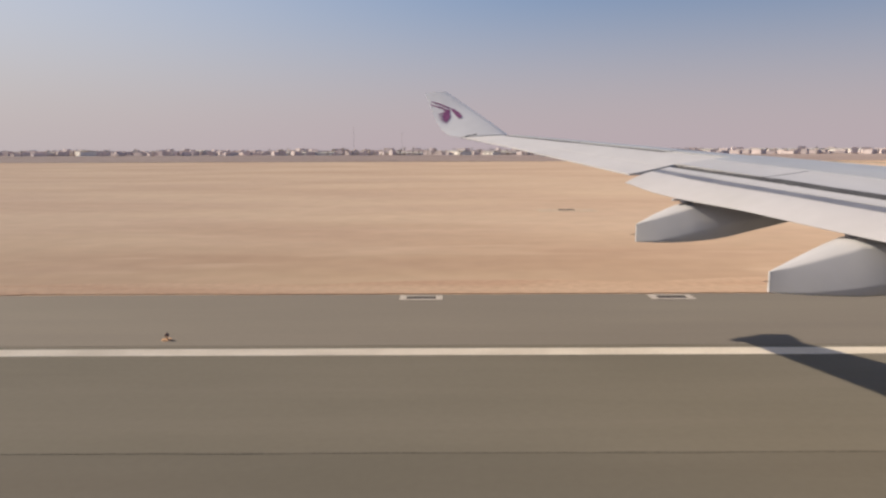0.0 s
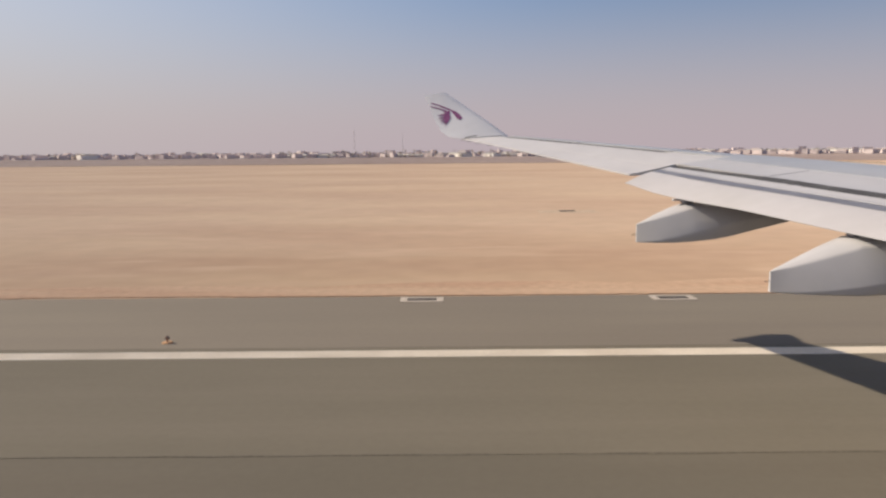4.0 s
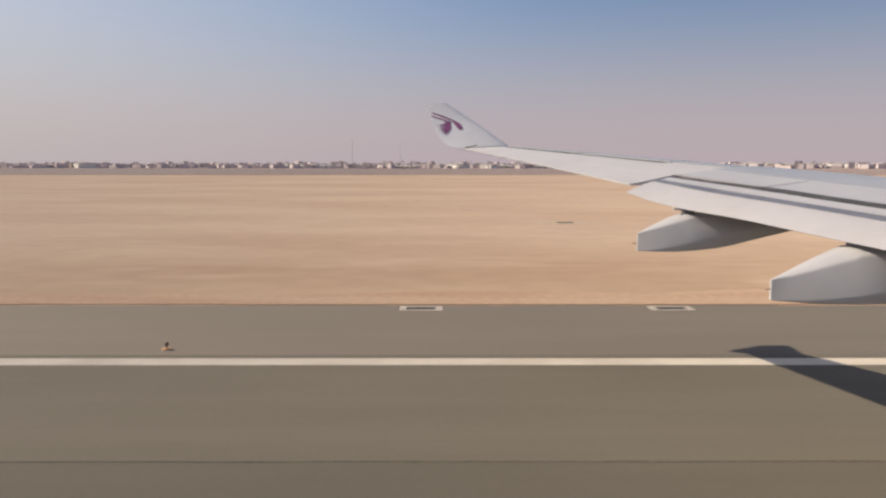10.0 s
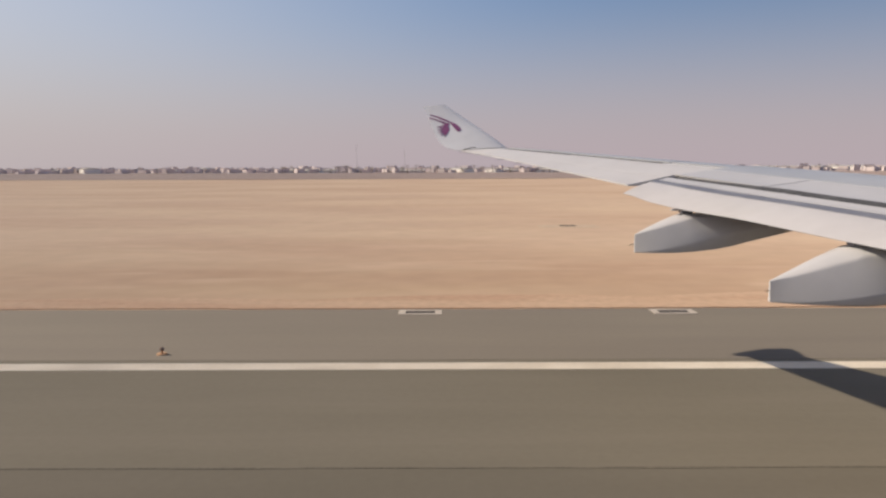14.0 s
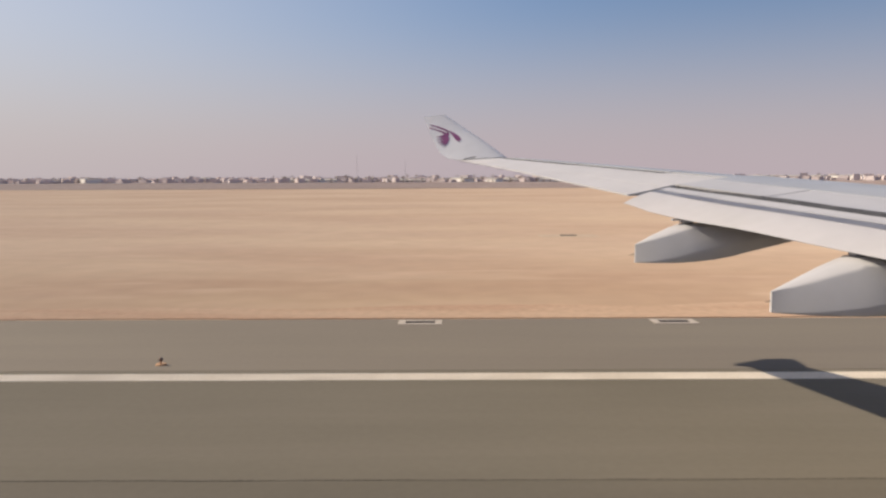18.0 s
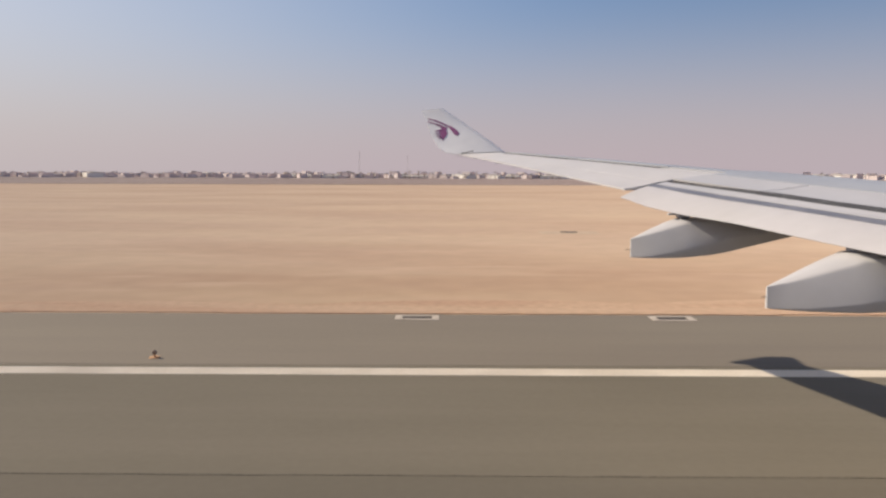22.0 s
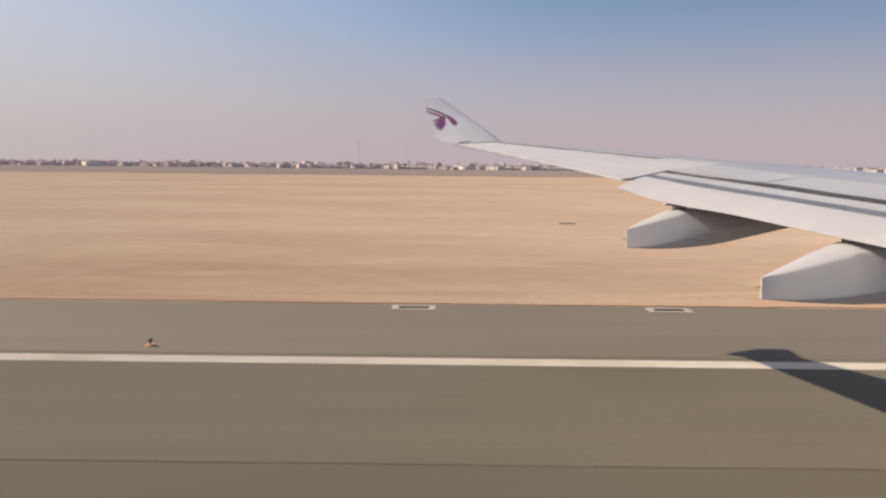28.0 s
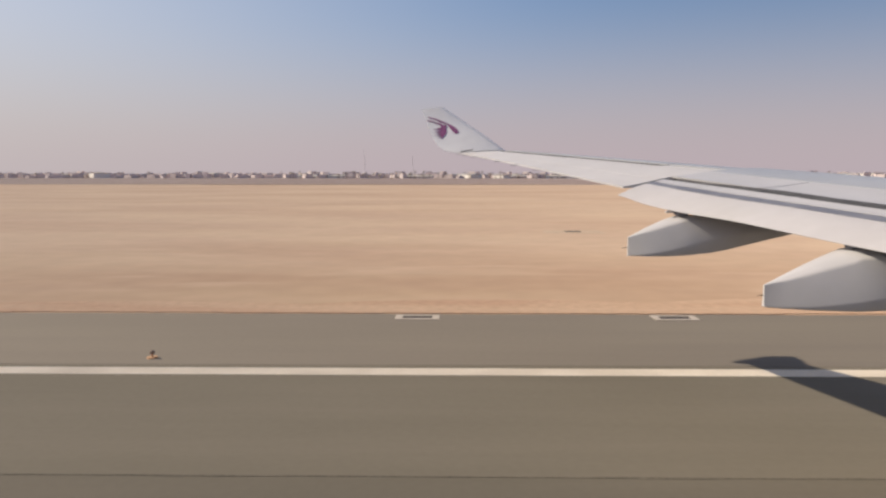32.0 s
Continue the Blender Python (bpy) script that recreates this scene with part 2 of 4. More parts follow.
WHITE = surface("white_coating", (0.76, 0.73, 0.68), (0.84, 0.81, 0.76), scale=1.0, rough=0.6, fine=12, fine_mix=0.08)
ORANGE = surface("orange_coating", (0.66, 0.36, 0.10), (0.74, 0.42, 0.13), scale=1.5, rough=0.55, fine=15, fine_mix=0.1)
RUST = surface("dusty_orange_paint", (0.44, 0.25, 0.13), (0.52, 0.30, 0.16), scale=3, rough=0.75, fine=20, fine_mix=0.2)
BROWN_GLASS = surface("dusty_brown_glass", (0.22, 0.15, 0.11), (0.28, 0.19, 0.14), scale=6, rough=0.25, fine=30)
# plaster, town, roofing and window colours are lifted to stand in for distance haze
PLASTER = surface("plaster", (0.51, 0.445, 0.43), (0.63, 0.55, 0.53), scale=0.3, rough=0.9, fine=3, fine_mix=0.08, per_object=0.25)
TOWN = surface("town_plaster", (0.52, 0.455, 0.45), (0.72, 0.63, 0.61), scale=0.06, rough=0.9, fine=0.8, fine_mix=0.15, detail=2)
ROOFING = surface("roofing", (0.46, 0.40, 0.37), (0.52, 0.46, 0.42), scale=0.4, rough=0.85, fine=3, fine_mix=0.1, per_object=0.2)
WINDOW = surface("dark_window", (0.13, 0.125, 0.125), (0.18, 0.17, 0.17), scale=0.8, rough=0.15, fine=5)
BARK = surface("palm_bark", (0.17, 0.13, 0.10), (0.26, 0.20, 0.15), scale=2, rough=0.9, fine=8, per_object=0.15)
# leaf colour far paler than real foliage: distance haze put into the base colour
LEAF = surface("haze_paled_leaf", (0.25, 0.225, 0.20), (0.32, 0.285, 0.25), scale=0.8, rough=0.8, fine=3, per_object=0.25)
# leaves let half of the light through
for m in (LEAF,):
    n, l = m.node_tree.nodes, m.node_tree.links
    thru = n.new("ShaderNodeBsdfTranslucent")
    thru.inputs[0].default_value = (0.40, 0.36, 0.32, 1)
    mixer = n.new("ShaderNodeMixShader")
    mixer.inputs[0].default_value = 0.5
    l.new(n["Principled BSDF"].outputs[0], mixer.inputs[1])
    l.new(thru.outputs[0], mixer.inputs[2])
    l.new(mixer.outputs[0], n["Material Output"].inputs[0])
HANGAR = surface("hangar_sheet", (0.43, 0.40, 0.36), (0.50, 0.47, 0.42), scale=0.05, rough=0.6, fine=0.6, fine_mix=0.05)


# ---- builders ----
def mesh_of(name, bm, material, smooth=False):
    me = bpy.data.meshes.new(name)
    bmesh.ops.recalc_face_normals(bm, faces=bm.faces)
    if smooth:
        for e in bm.edges:
            e.smooth = e.calc_face_angle(0) < 0.6
    bm.to_mesh(me)
    bm.free()
    me.materials.append(material)
    if smooth:
        for p in me.polygons:
            p.use_smooth = True
    return me


def part(name, bm, material, parent, label="", smooth=False):
    ob = new(name, bm if isinstance(bm, bpy.types.Mesh) else mesh_of(name, bm, material, smooth))
    ob.parent = parent
    return tagged(ob, label)


def thing(name, label, category, m=None, group="", kind=""):
    ob = new(name)
    ob.empty_display_size = 0.3
    if m is not None:
        ob.matrix_world = m
    return tagged(ob, label, category, group, kind)


def solid(name, bm, material, label="", category="", group="", kind="", smooth=False):
    return tagged(new(name, mesh_of(name, bm, material, smooth)), label, category, group, kind)


def box(bm, x0, x1, y0, y1, z0, z1, bevel=0.0):
    vs = [bm.verts.new((x, y, z)) for z in (z0, z1) for x, y in ((x0, y0), (x1, y0), (x1, y1), (x0, y1))]
    fs = [bm.faces.new([vs[i] for i in q]) for q in ((3, 2, 1, 0), (4, 5, 6, 7), (0, 1, 5, 4), (1, 2, 6, 5), (2, 3, 7, 6), (3, 0, 4, 7))]
    if bevel:
        es = list({e for f in fs for e in f.edges})
        bmesh.ops.bevel(bm, geom=es, offset=bevel, segments=1, affect="EDGES", profile=0.5)
    return bm


def boxed(*a, bevel=0.0):
    return box(bmesh.new(), *a, bevel=bevel)


def loft(bm, rings, caps=True, closed=True):
    vr = [[bm.verts.new(p) for p in r] for r in rings]
    k = len(vr[0])
    for a, b in zip(vr, vr[1:]):
        for i in range(k if closed else k - 1):
            j = (i + 1) % k
            bm.faces.new((a[i], a[j], b[j], b[i]))
    if caps and closed:
        bm.faces.new(list(reversed(vr[0])))
        bm.faces.new(vr[-1])
    return bm


def rod(bm, a, b, r0, r1=None, k=8):
    a, b = Vector(a), Vector(b)
    q = (b - a).to_track_quat("Z", "Y")
    r1 = r0 if r1 is None else r1
    ring = lambda c, r: [c + q @ Vector((r * math.cos(2 * math.pi * i / k), r * math.sin(2 * math.pi * i / k), 0)) for i in range(k)]
    return loft(bm, [ring(a, r0), ring(b, r1)])


def sheet(bm, pts, z, depth):
    """A slab from an outline, top at z."""
    top = [bm.verts.new((x, y, z)) for x, y in pts]
    low = [bm.verts.new((x, y, z - depth)) for x, y in pts]
    bm.faces.new(top)
    bm.faces.new(list(reversed(low)))
    for i in range(len(pts)):
        j = (i + 1) % len(pts)
        bm.faces.new((top[j], top[i], low[i], low[j]))
    return bm


# ---- ground and runway ----
g = bmesh.new()
xs = [-4600, -2500, -1200, -700, -420] + [-400 + 20 * i for i in range(41)] + [420, 700, 1200, 2500, 4600]
ys = [-1500, -300, -60, 29.0, 30.0, 31, 32.5, 34, 36, 39, 43, 48, 54, 61, 70, 80, 92, 106, 125, 150, 180, 220, 270, 330, 410, 700, 1500, 4800]
grid = [[g.verts.new((x, y, -0.03 if y < 30.5 else 0.05 * (noise.noise((x * 0.02, y * 0.05, 3.0)) - 1.0) * min(1, (y - 30) / 10) - 0.005)) for x in xs] for y in ys]
for r0, r1 in zip(grid, grid[1:]):
    for i in range(len(xs) - 1):
        g.faces.new((r0[i], r0[i + 1], r1[i + 1], r1[i]))
ground = solid("ground", g, SAND, "flat tan desert sand reaching to the horizon", "ground", kind="structure", smooth=True)

runway = thing("runway", "grey-brown asphalt runway with paved shoulder", "runway", kind="structure")
LANES = (-30.0, -23.0, -12.0, -3.5, 4.9, 13.8, 22.0)
for a, b in zip(LANES, LANES[1:]):
    part("paving_lane", boxed(-1800, 1800, a + 0.02, b - 0.02, -0.3, 0.0), OUTER_ASPHALT if a > 13 or a < -14 else ASPHALT, runway)
for y in LANES[1:-1]:
    if y == 13.8:
        continue
    part("joint_seal", boxed(-1800, 1800, y - 0.02, y + 0.02, -0.3, -0.004), SEALANT, runway, "dark bitumen joint seal")
# the seam that was poured by hand: its width wavers
sm = bmesh.new()
wave = lambda x, k: noise.noise((x * 0.35, k, 2.0)) + 0.6 * noise.noise((x * 1.3, k, 4.0))
stations = [-1800.0] + [x * 0.4 for x in range(-110, 111)] + [1800.0]
loft(sm, [[(x, 13.785 - max(0.0, 0.012 + 0.05 * wave(x, 8.0)), z) for z in (-0.02, 0.004)] + [(x, 13.815 + max(0.0, 0.012 + 0.05 * wave(x, 1.0)), z) for z in (0.004, -0.02)] for x in stations])
part("joint_seal", sm, WORN_SEALANT, runway, "worn bitumen joint seal")
# the shoulder, whose edge is nibbled by drifting sand
s = bmesh.new()
edge = [(-1800.0, 30.1)] + [(x * 0.5, 30.12 + 0.10 * noise.noise((x * 0.11, 0, 7)) + 0.05 * noise.noise((x * 0.6, 0, 9))) for x in range(-160, 161)] + [(1800.0, 30.1)]
sheet(s, [(-1800, 22.0), (1800, 22.0)] + edge[::-1], 0.0, 0.3)
part("shoulder", s, SHOULDER, runway, "paved asphalt shoulder")
part("joint_seal", boxed(-1800, 1800, 21.98, 22.0, -0.3, -0.004), SEALANT, runway)

line = boxed(-1800, 1800, 20.88, 21.63, -0.02, 0.005)
solid("runway_edge_line", line, MARKING, "continuous cream-white painted runway edge line", "road marking", kind="structure")
# ---- the airliner ----
TIP = 26.2
airliner = thing("airliner", "white airliner with swept wing and lowered flap on the runway", "airplane")


def droop(y):
    """How far the outer wing hangs below its straight line."""
    return 0.095 * max(0.0, (y - 14.0) / 12.2) ** 2


def lead(y):
    d = TIP - y
    return 2.17 + 0.62 * d, 6.605 - 0.0947 * d + 0.0003 * d * d - droop(y)


def trail(y, outer):
    d = TIP - y
    if outer:
        return 0.53 + 0.39 * d, 6.5326 + 0.03 * min(1.0, d / 3) - 0.1274 * d + 0.0005 * d * d - droop(y)
    k = min(d, 19.0)
    return 1.58 + 0.39 * k + 0.05 * (d - k), 6.3482 - 0.0629 * k - 0.0013 * k * k - 0.05 * (d - k)


def skin(y, outer, u, upper=True, off=0.0):
    """A point of the wing's skin: u from 0 at the leading to 1 at the trailing edge."""
    (lx, lz), (tx, tz) = lead(y), trail(y, outer)
    c = lx - tx
    full = c if outer else c + 1.1
    lz -= (0.012 if outer else 0.035) * full
    v = u * c / full
    t = 0.10 * full * 5 * (0.2969 * math.sqrt(v) - 0.126 * v - 0.3516 * v * v + 0.2843 * v ** 3 - 0.1015 * v ** 4)
    z = lz + (tz - lz) * u
    arch = (0.012 if outer else 0.045) * full * math.sin(math.pi * min(1, u ** 0.7)) * (1 - 0.4 * u)
    if upper:
        z += min(arch + (0.2 if outer else 0.35) * t, 0.5) * (1 - u ** 6) + off
    else:
        z -= (0.62 * t + 0.02) * (1 - u ** 6) + 0.025 * u - 0.3 * arch + off
    return lx - u * c, y, z


US = [0, 0.012, 0.04, 0.09, 0.16, 0.25, 0.36, 0.48, 0.6, 0.72, 0.84, 0.93, 1.0]


def section(y, outer):
    return [skin(y, outer, u) for u in US] + [skin(y, outer, u, False) for u in reversed(US[1:])]


w = bmesh.new()
ST = [(-0.9, False), (3, False), (7.2, False), (10, False), (13, False), (15, False), (16.9, False), (16.92, True), (18, True), (20, True), (22, True), (24, True), (25.3, True), (26.2, True)]
loft(w, [section(y, o) for y, o in ST])
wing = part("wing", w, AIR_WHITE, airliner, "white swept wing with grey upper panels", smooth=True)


def panel(name, y0, y1, outer, u0, u1, off, material, label="", thick=0.02):
    bm = bmesh.new()
    rings = []
    k = 6
    for j in range(k + 1):
        y = y0 + (y1 - y0) * j / k
        up = [skin(y, outer, u0 + (u1 - u0) * i / 6, True, off) for i in range(7)]
        dn = [skin(y, outer, u0 + (u1 - u0) * i / 6, True, off - thick) for i in range(6, -1, -1)]
        rings.append(up + dn)
    loft(bm, rings)
    return part(name, bm, material, wing, label)


# slats along the leading edge, spoilers ahead of the flap, ailerons at the outer trailing edge
for y0, y1 in ((3.2, 9.4), (9.45, 13.9), (13.95, 16.88), (16.95, 19.2), (19.25, 22.4), (22.45, 25.6)):
    panel("slat", y0, y1, y0 > 16.9, 0.0, 0.17 if y0 < 16.9 else 0.21, 0.018 if y0 < 16.9 else 0.04, AIR_GREY, "smooth grey leading-edge slat", thick=0.05)
    if y0 > 19.2:
        panel("slat_gap", y0, y1, True, 0.212, 0.26 if y0 < 22 else 0.31, 0.006 if y0 < 22 else 0.011, SEAL, "dark slat gap", thick=0.01)
for y0, y1 in ((5.0, 7.2), (7.25, 9.6), (9.65, 12.0), (12.05, 14.4), (14.45, 16.86)):
    panel("spoiler", y0, y1, False, 0.72, 1.0, 0.014, AIR_WHITE, "white spoiler panel", thick=0.03)
for y0, y1 in ((5.0, 16.86),):
    panel("upper_panel", y0, y1, False, 0.19, 0.70, 0.008, AIR_GREY, "pale grey upper wing skin", thick=0.01)
for y0, y1 in ((17.0, 20.945), (20.95, 24.645)):
    panel("aileron", y0, y1, True, 0.70, 0.995, 0.008, OUTER_WHITE, "white aileron", thick=0.02)
for y0, y1, u0 in ((16.95, 19.245, 0.23), (19.25, 25.9, 0.28)):
    panel("outer_panel", y0, y1, True, u0, 0.695, 0.008, OUTER_WHITE, "warm white outer wing skin", thick=0.01)
panel("tip_panel", 24.65, 26.1, True, 0.70, 0.995, 0.008, OUTER_WHITE, "warm white wing tip skin", thick=0.02)

# the lowered flap behind the spoilers
def flap_at(y, a, dz=0.0):
    """a = 0 at the flap's front edge, 1 at its trailing edge."""
    d = TIP - y
    x0, z0 = 1.1 + 0.39 * d, 6.3884 - 0.0863 * d
    x1, z1 = -0.12 + 0.39 * d, 6.628 - 0.1547 * d + 0.002 * d * d
    ease = lambda q: (lambda c: c * c * (3 - 2 * c))(min(1, max(0, q)))
    z1 -= 0.06 * ease((16.05 - y) / 1.0) * (1 - ease((14.5 - y) / 2.0))
    return x0 + (x1 - x0) * a, y, z0 + (z1 - z0) * a + 0.05 * math.sin(math.pi * max(a, 0)) + dz


f = bmesh.new()
rings = []
for j in range(41):
    y = 5.0 + j * (16.05 - 5.0) / 40
    up = [flap_at(y + 0.5 * (1 - a) * (j / 40), a) for a in (-0.06, 0.0, 0.15, 0.35, 0.55, 0.75, 0.9, 1.0)]
    dn = [flap_at(y + 0.5 * (1 - a) * (j / 40), a, -h) for a, h in ((0.98, 0.02), (0.8, 0.05), (0.55, 0.11), (0.3, 0.17), (0.0, 0.18), (-0.07, 0.1))]
    rings.append(up + dn)
loft(f, rings)
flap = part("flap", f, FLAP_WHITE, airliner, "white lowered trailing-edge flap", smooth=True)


def flap_strip(name, a0, a1, off, material, label, y0=5.0, y1=16.05):
    bm = bmesh.new()
    rings = []
    for j in range(13):
        y = y0 + j * (y1 - y0) / 12
        k = (y - 5.0) / 11.05
        rings.append([flap_at(y + 0.5 * (1 - a) * k, a, off) for a in (a0, (a0 + a1) / 2, a1)] + [flap_at(y + 0.5 * (1 - a) * k, a, off - 0.012) for a in (a1, (a0 + a1) / 2, a0)])
    loft(bm, rings)
    return part(name, bm, material, flap, label)


flap_strip("rub_strip", 0.14, 0.34, 0.006, AIR_DARK, "dark bare-metal rub strip")
flap_strip("vane", -0.09, 0.13, 0.012, AIR_WHITE, "white flap vane")
# black strip laid in the open cove: the slot's shade put in as colour
flap_strip("cove", -0.42, -0.02, -0.07, SEAL, "dark strip for the shade in the cove ahead of the flap")


def fairing(y, stations, under=0.32, run=1.8):
    """Canoe-shaped fairing under the wing; stations: x, half width, height of the ridge, of the crease between roof and side, and of the keel; under: how much of the side tucks in towards the keel, run metres from the tail."""
    bm = bmesh.new()
    rings = []
    x0 = stations[0][0]
    for x, h, zr, zc, zb in stations:
        tuck = 0.012 + (zc - zb) * under * min(1.0, (x - x0) / run)
        side = [(0.10, zr), (0.34, zr - 0.18 * (zr - zc)), (0.50, zr - 0.6 * (zr - zc)), (0.61, zc + 0.012), (0.66, zc - 0.012), (0.69, zc - 0.05 * (zc - zb) - 0.012),
                (0.85, zb + 0.5 * (zc - zb) + 0.5 * tuck), (0.994, zb + tuck + 0.012), (1.0, zb + tuck - 0.006), (0.998, zb + 0.88 * tuck - 0.006), (0.965, zb + 0.2 * tuck), (0.92, zb + 0.04 * tuck), (0.60, zb)]
        rings.append([(x, y - h * q, z) for q, z in side] + [(x, y + h * q, z) for q, z in reversed(side)])
    loft(bm, rings)
    return part("flap_track_fairing", bm, PALE_PAINT, airliner, "white canoe-shaped flap track fairing with blunt tail", smooth=True)


fairing(14.55, [(3.72, 0.03, 4.50, 4.485, 4.14), (3.75, 0.06, 4.515, 4.495, 4.14), (4.07, 0.28, 4.685, 4.615, 4.15), (4.40, 0.43, 4.835, 4.735, 4.165), (4.62, 0.51, 4.91, 4.815, 4.185),
                (4.76, 0.55, 4.925, 4.865, 4.20), (5.1, 0.62, 4.92, 4.865, 4.245), (5.4, 0.65, 4.92, 4.865, 4.305), (5.7, 0.62, 4.92, 4.865, 4.38), (6.7, 0.48, 4.97, 4.92, 4.60), (7.6, 0.28, 5.05, 5.0, 4.8), (8.4, 0.05, 5.1, 5.08, 5.0)], under=0.47, run=1.7)
fairing(10.95, [(4.84, 0.035, 4.12, 4.10, 3.80), (4.88, 0.06, 4.14, 4.115, 3.795), (5.10, 0.20, 4.245, 4.19, 3.797), (5.35, 0.34, 4.365, 4.285, 3.80), (5.62, 0.47, 4.49, 4.39, 3.81), (5.91, 0.59, 4.61, 4.495, 3.82), (6.02, 0.63, 4.645, 4.55, 3.83),
                (6.4, 0.74, 4.68, 4.59, 3.865), (6.8, 0.78, 4.69, 4.60, 3.90), (7.6, 0.70, 4.71, 4.63, 4.02), (8.8, 0.52, 4.79, 4.71, 4.27), (10.0, 0.28, 4.88, 4.82, 4.5), (11.0, 0.05, 4.9, 4.88, 4.75)])
fairing(6.4, [(6.3, 0.04, 3.9, 3.88, 3.55), (6.9, 0.22, 4.15, 4.08, 3.5), (7.6, 0.34, 4.35, 4.27, 3.5), (8.6, 0.36, 4.45, 4.38, 3.6), (10.4, 0.3, 4.5, 4.44, 3.95), (12.5, 0.05, 4.5, 4.49, 4.4)])
for y, x in ((14.45, 4.66), (10.95, 6.12)):
    d = TIP - y
    reach = 0.08 if y > 12 else 0.10
    z = flap_at(y + 0.16, 1)[2]
    part("hinge_fitting", boxed(x - reach, x + 0.15, y - 0.10, y + 0.12, z - 0.12, z - 0.015, bevel=0.02), AIR_DARK, airliner, "dark flap hinge fitting")
    if y > 12:
        part("hinge_arm", boxed(x - 0.24, x - 0.08, y + 0.02, y + 0.12, z - 0.075, z - 0.035, bevel=0.01), AIR_WHITE, airliner, "pale flap hinge arm")

for x, y, z in ((3.69, 14.55, 4.30), (4.84, 10.95, 3.97)):
    part("static_wick", rod(bmesh.new(), (x + 0.02, y, z), (x - 0.08, y, z - 0.01), 0.008, 0.004, 6), SEAL, airliner, "thin black static wick")
for y in (20.6, 21.9, 23.0, 23.9, 24.7, 25.4, 25.9):
    tx, tz = trail(y, True)
    part("static_wick", rod(bmesh.new(), (tx + 0.06, y, tz - 0.015), (tx - 0.20, y, tz - 0.035), 0.014, 0.006, 6), AIR_WHITE, airliner, "thin pale static wick")
for y in (13.45, 13.75):
    d = TIP - y
    part("flap_bracket", boxed(1.12 + 0.39 * d, 1.5 + 0.39 * d, y - 0.05, y + 0.05, 6.3884 - 0.0863 * d - 0.02, 6.3884 - 0.0863 * d + 0.02, bevel=0.005), AIR_WHITE, airliner, "pale flap bracket")

# winglet
WL = [((2.18, 26.20, 6.60), (0.45, 26.19, 6.53)), ((1.95, 26.42, 6.79), (0.06, 26.36, 6.60)), ((1.66, 26.72, 7.03), (-0.20, 26.66, 6.81)), ((1.28, 27.1, 7.33), (-0.38, 27.0, 7.12)), ((0.90, 27.5, 7.62), (-0.52, 27.35, 7.45)),
      ((0.42, 27.86, 7.98), (-0.66, 27.8, 7.86)), ((0.10, 28.1, 8.21), (-0.79, 28.1, 8.14)), ((-0.02, 28.2, 8.31), (-0.84, 28.2, 8.24))]
wb = bmesh.new()
rings = []
for le, te in WL:
    le, te = Vector(le), Vector(te)
    le.z -= droop(le.y)
    te.z -= droop(te.y)
    c = (le - te).length
    nrm = Vector((0, -0.76, 0.65))
    prof = [(0, 0), (0.03, 0.018), (0.12, 0.032), (0.3, 0.04), (0.6, 0.028), (0.85, 0.012), (1, 0.003)]
    rings.append([le.lerp(te, u) + nrm * h * c for u, h in prof] + [le.lerp(te, u) - nrm * h * c for u, h in reversed(prof[1:])])
loft(wb, rings)
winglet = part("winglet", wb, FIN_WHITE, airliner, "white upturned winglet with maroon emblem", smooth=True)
jb = bmesh.new()
loft(jb, [[(0.62, 26.10, 6.548), (1.05, 26.16, 6.635), (1.05, 26.12, 6.628), (0.62, 26.05, 6.541)], [(0.62, 26.10, 6.575), (1.05, 26.16, 6.66), (1.05, 26.12, 6.65), (0.62, 26.05, 6.565)]])
for v in jb.verts:
    v.co.z -= droop(v.co.y)
part("joint_line", jb, SEAL, winglet, "dark joint line")


WING_TREE = BVHTree.FromPolygons([v.co.copy() for v in winglet.data.vertices], [list(p.vertices) for p in winglet.data.polygons])


def emblem(name, pts):
    """A painted patch on the inboard face of the winglet from an outline in x, z."""
    bm = bmesh.new()
    bm.faces.new([bm.verts.new((x, 0, z - droop(27.1))) for x, z in pts])
    bm.normal_update()
    bmesh.ops.triangulate(bm, faces=bm.faces)
    bmesh.ops.subdivide_edges(bm, edges=bm.edges, cuts=2, use_grid_fill=True)
    for v in bm.verts:
        hit = WING_TREE.ray_cast(Vector((v.co.x, 20, v.co.z)), Vector((0, 1, 0)))[0]
        v.co.y = (hit.y if hit else 26.3 + 1.17 * (v.co.z - 6.65)) - 0.02
    ex = bmesh.ops.extrude_face_region(bm, geom=list(bm.faces))
    for v in ex["geom"]:
        if isinstance(v, bmesh.types.BMVert):
            v.co.y += 0.004
    return part(name, bm, MAROON, winglet, "flat maroon painted stripe")


emblem("emblem_stripe", [(-0.58, 7.913), (-0.33, 7.847), (-0.09, 7.753), (0.14, 7.647), (0.10, 7.607), (-0.12, 7.700), (-0.34, 7.800), (-0.58, 7.880)])
emblem("emblem_stripe", [(-0.60, 7.800), (-0.33, 7.713), (-0.12, 7.647), (0.01, 7.580), (-0.03, 7.553), (-0.19, 7.613), (-0.34, 7.673), (-0.60, 7.760)])
emblem("emblem_patch", [(0.12, 7.653), (0.30, 7.580), (0.47, 7.460), (0.56, 7.327), (0.50, 7.240), (0.40, 7.267), (0.33, 7.353), (0.25, 7.460), (0.18, 7.553)])
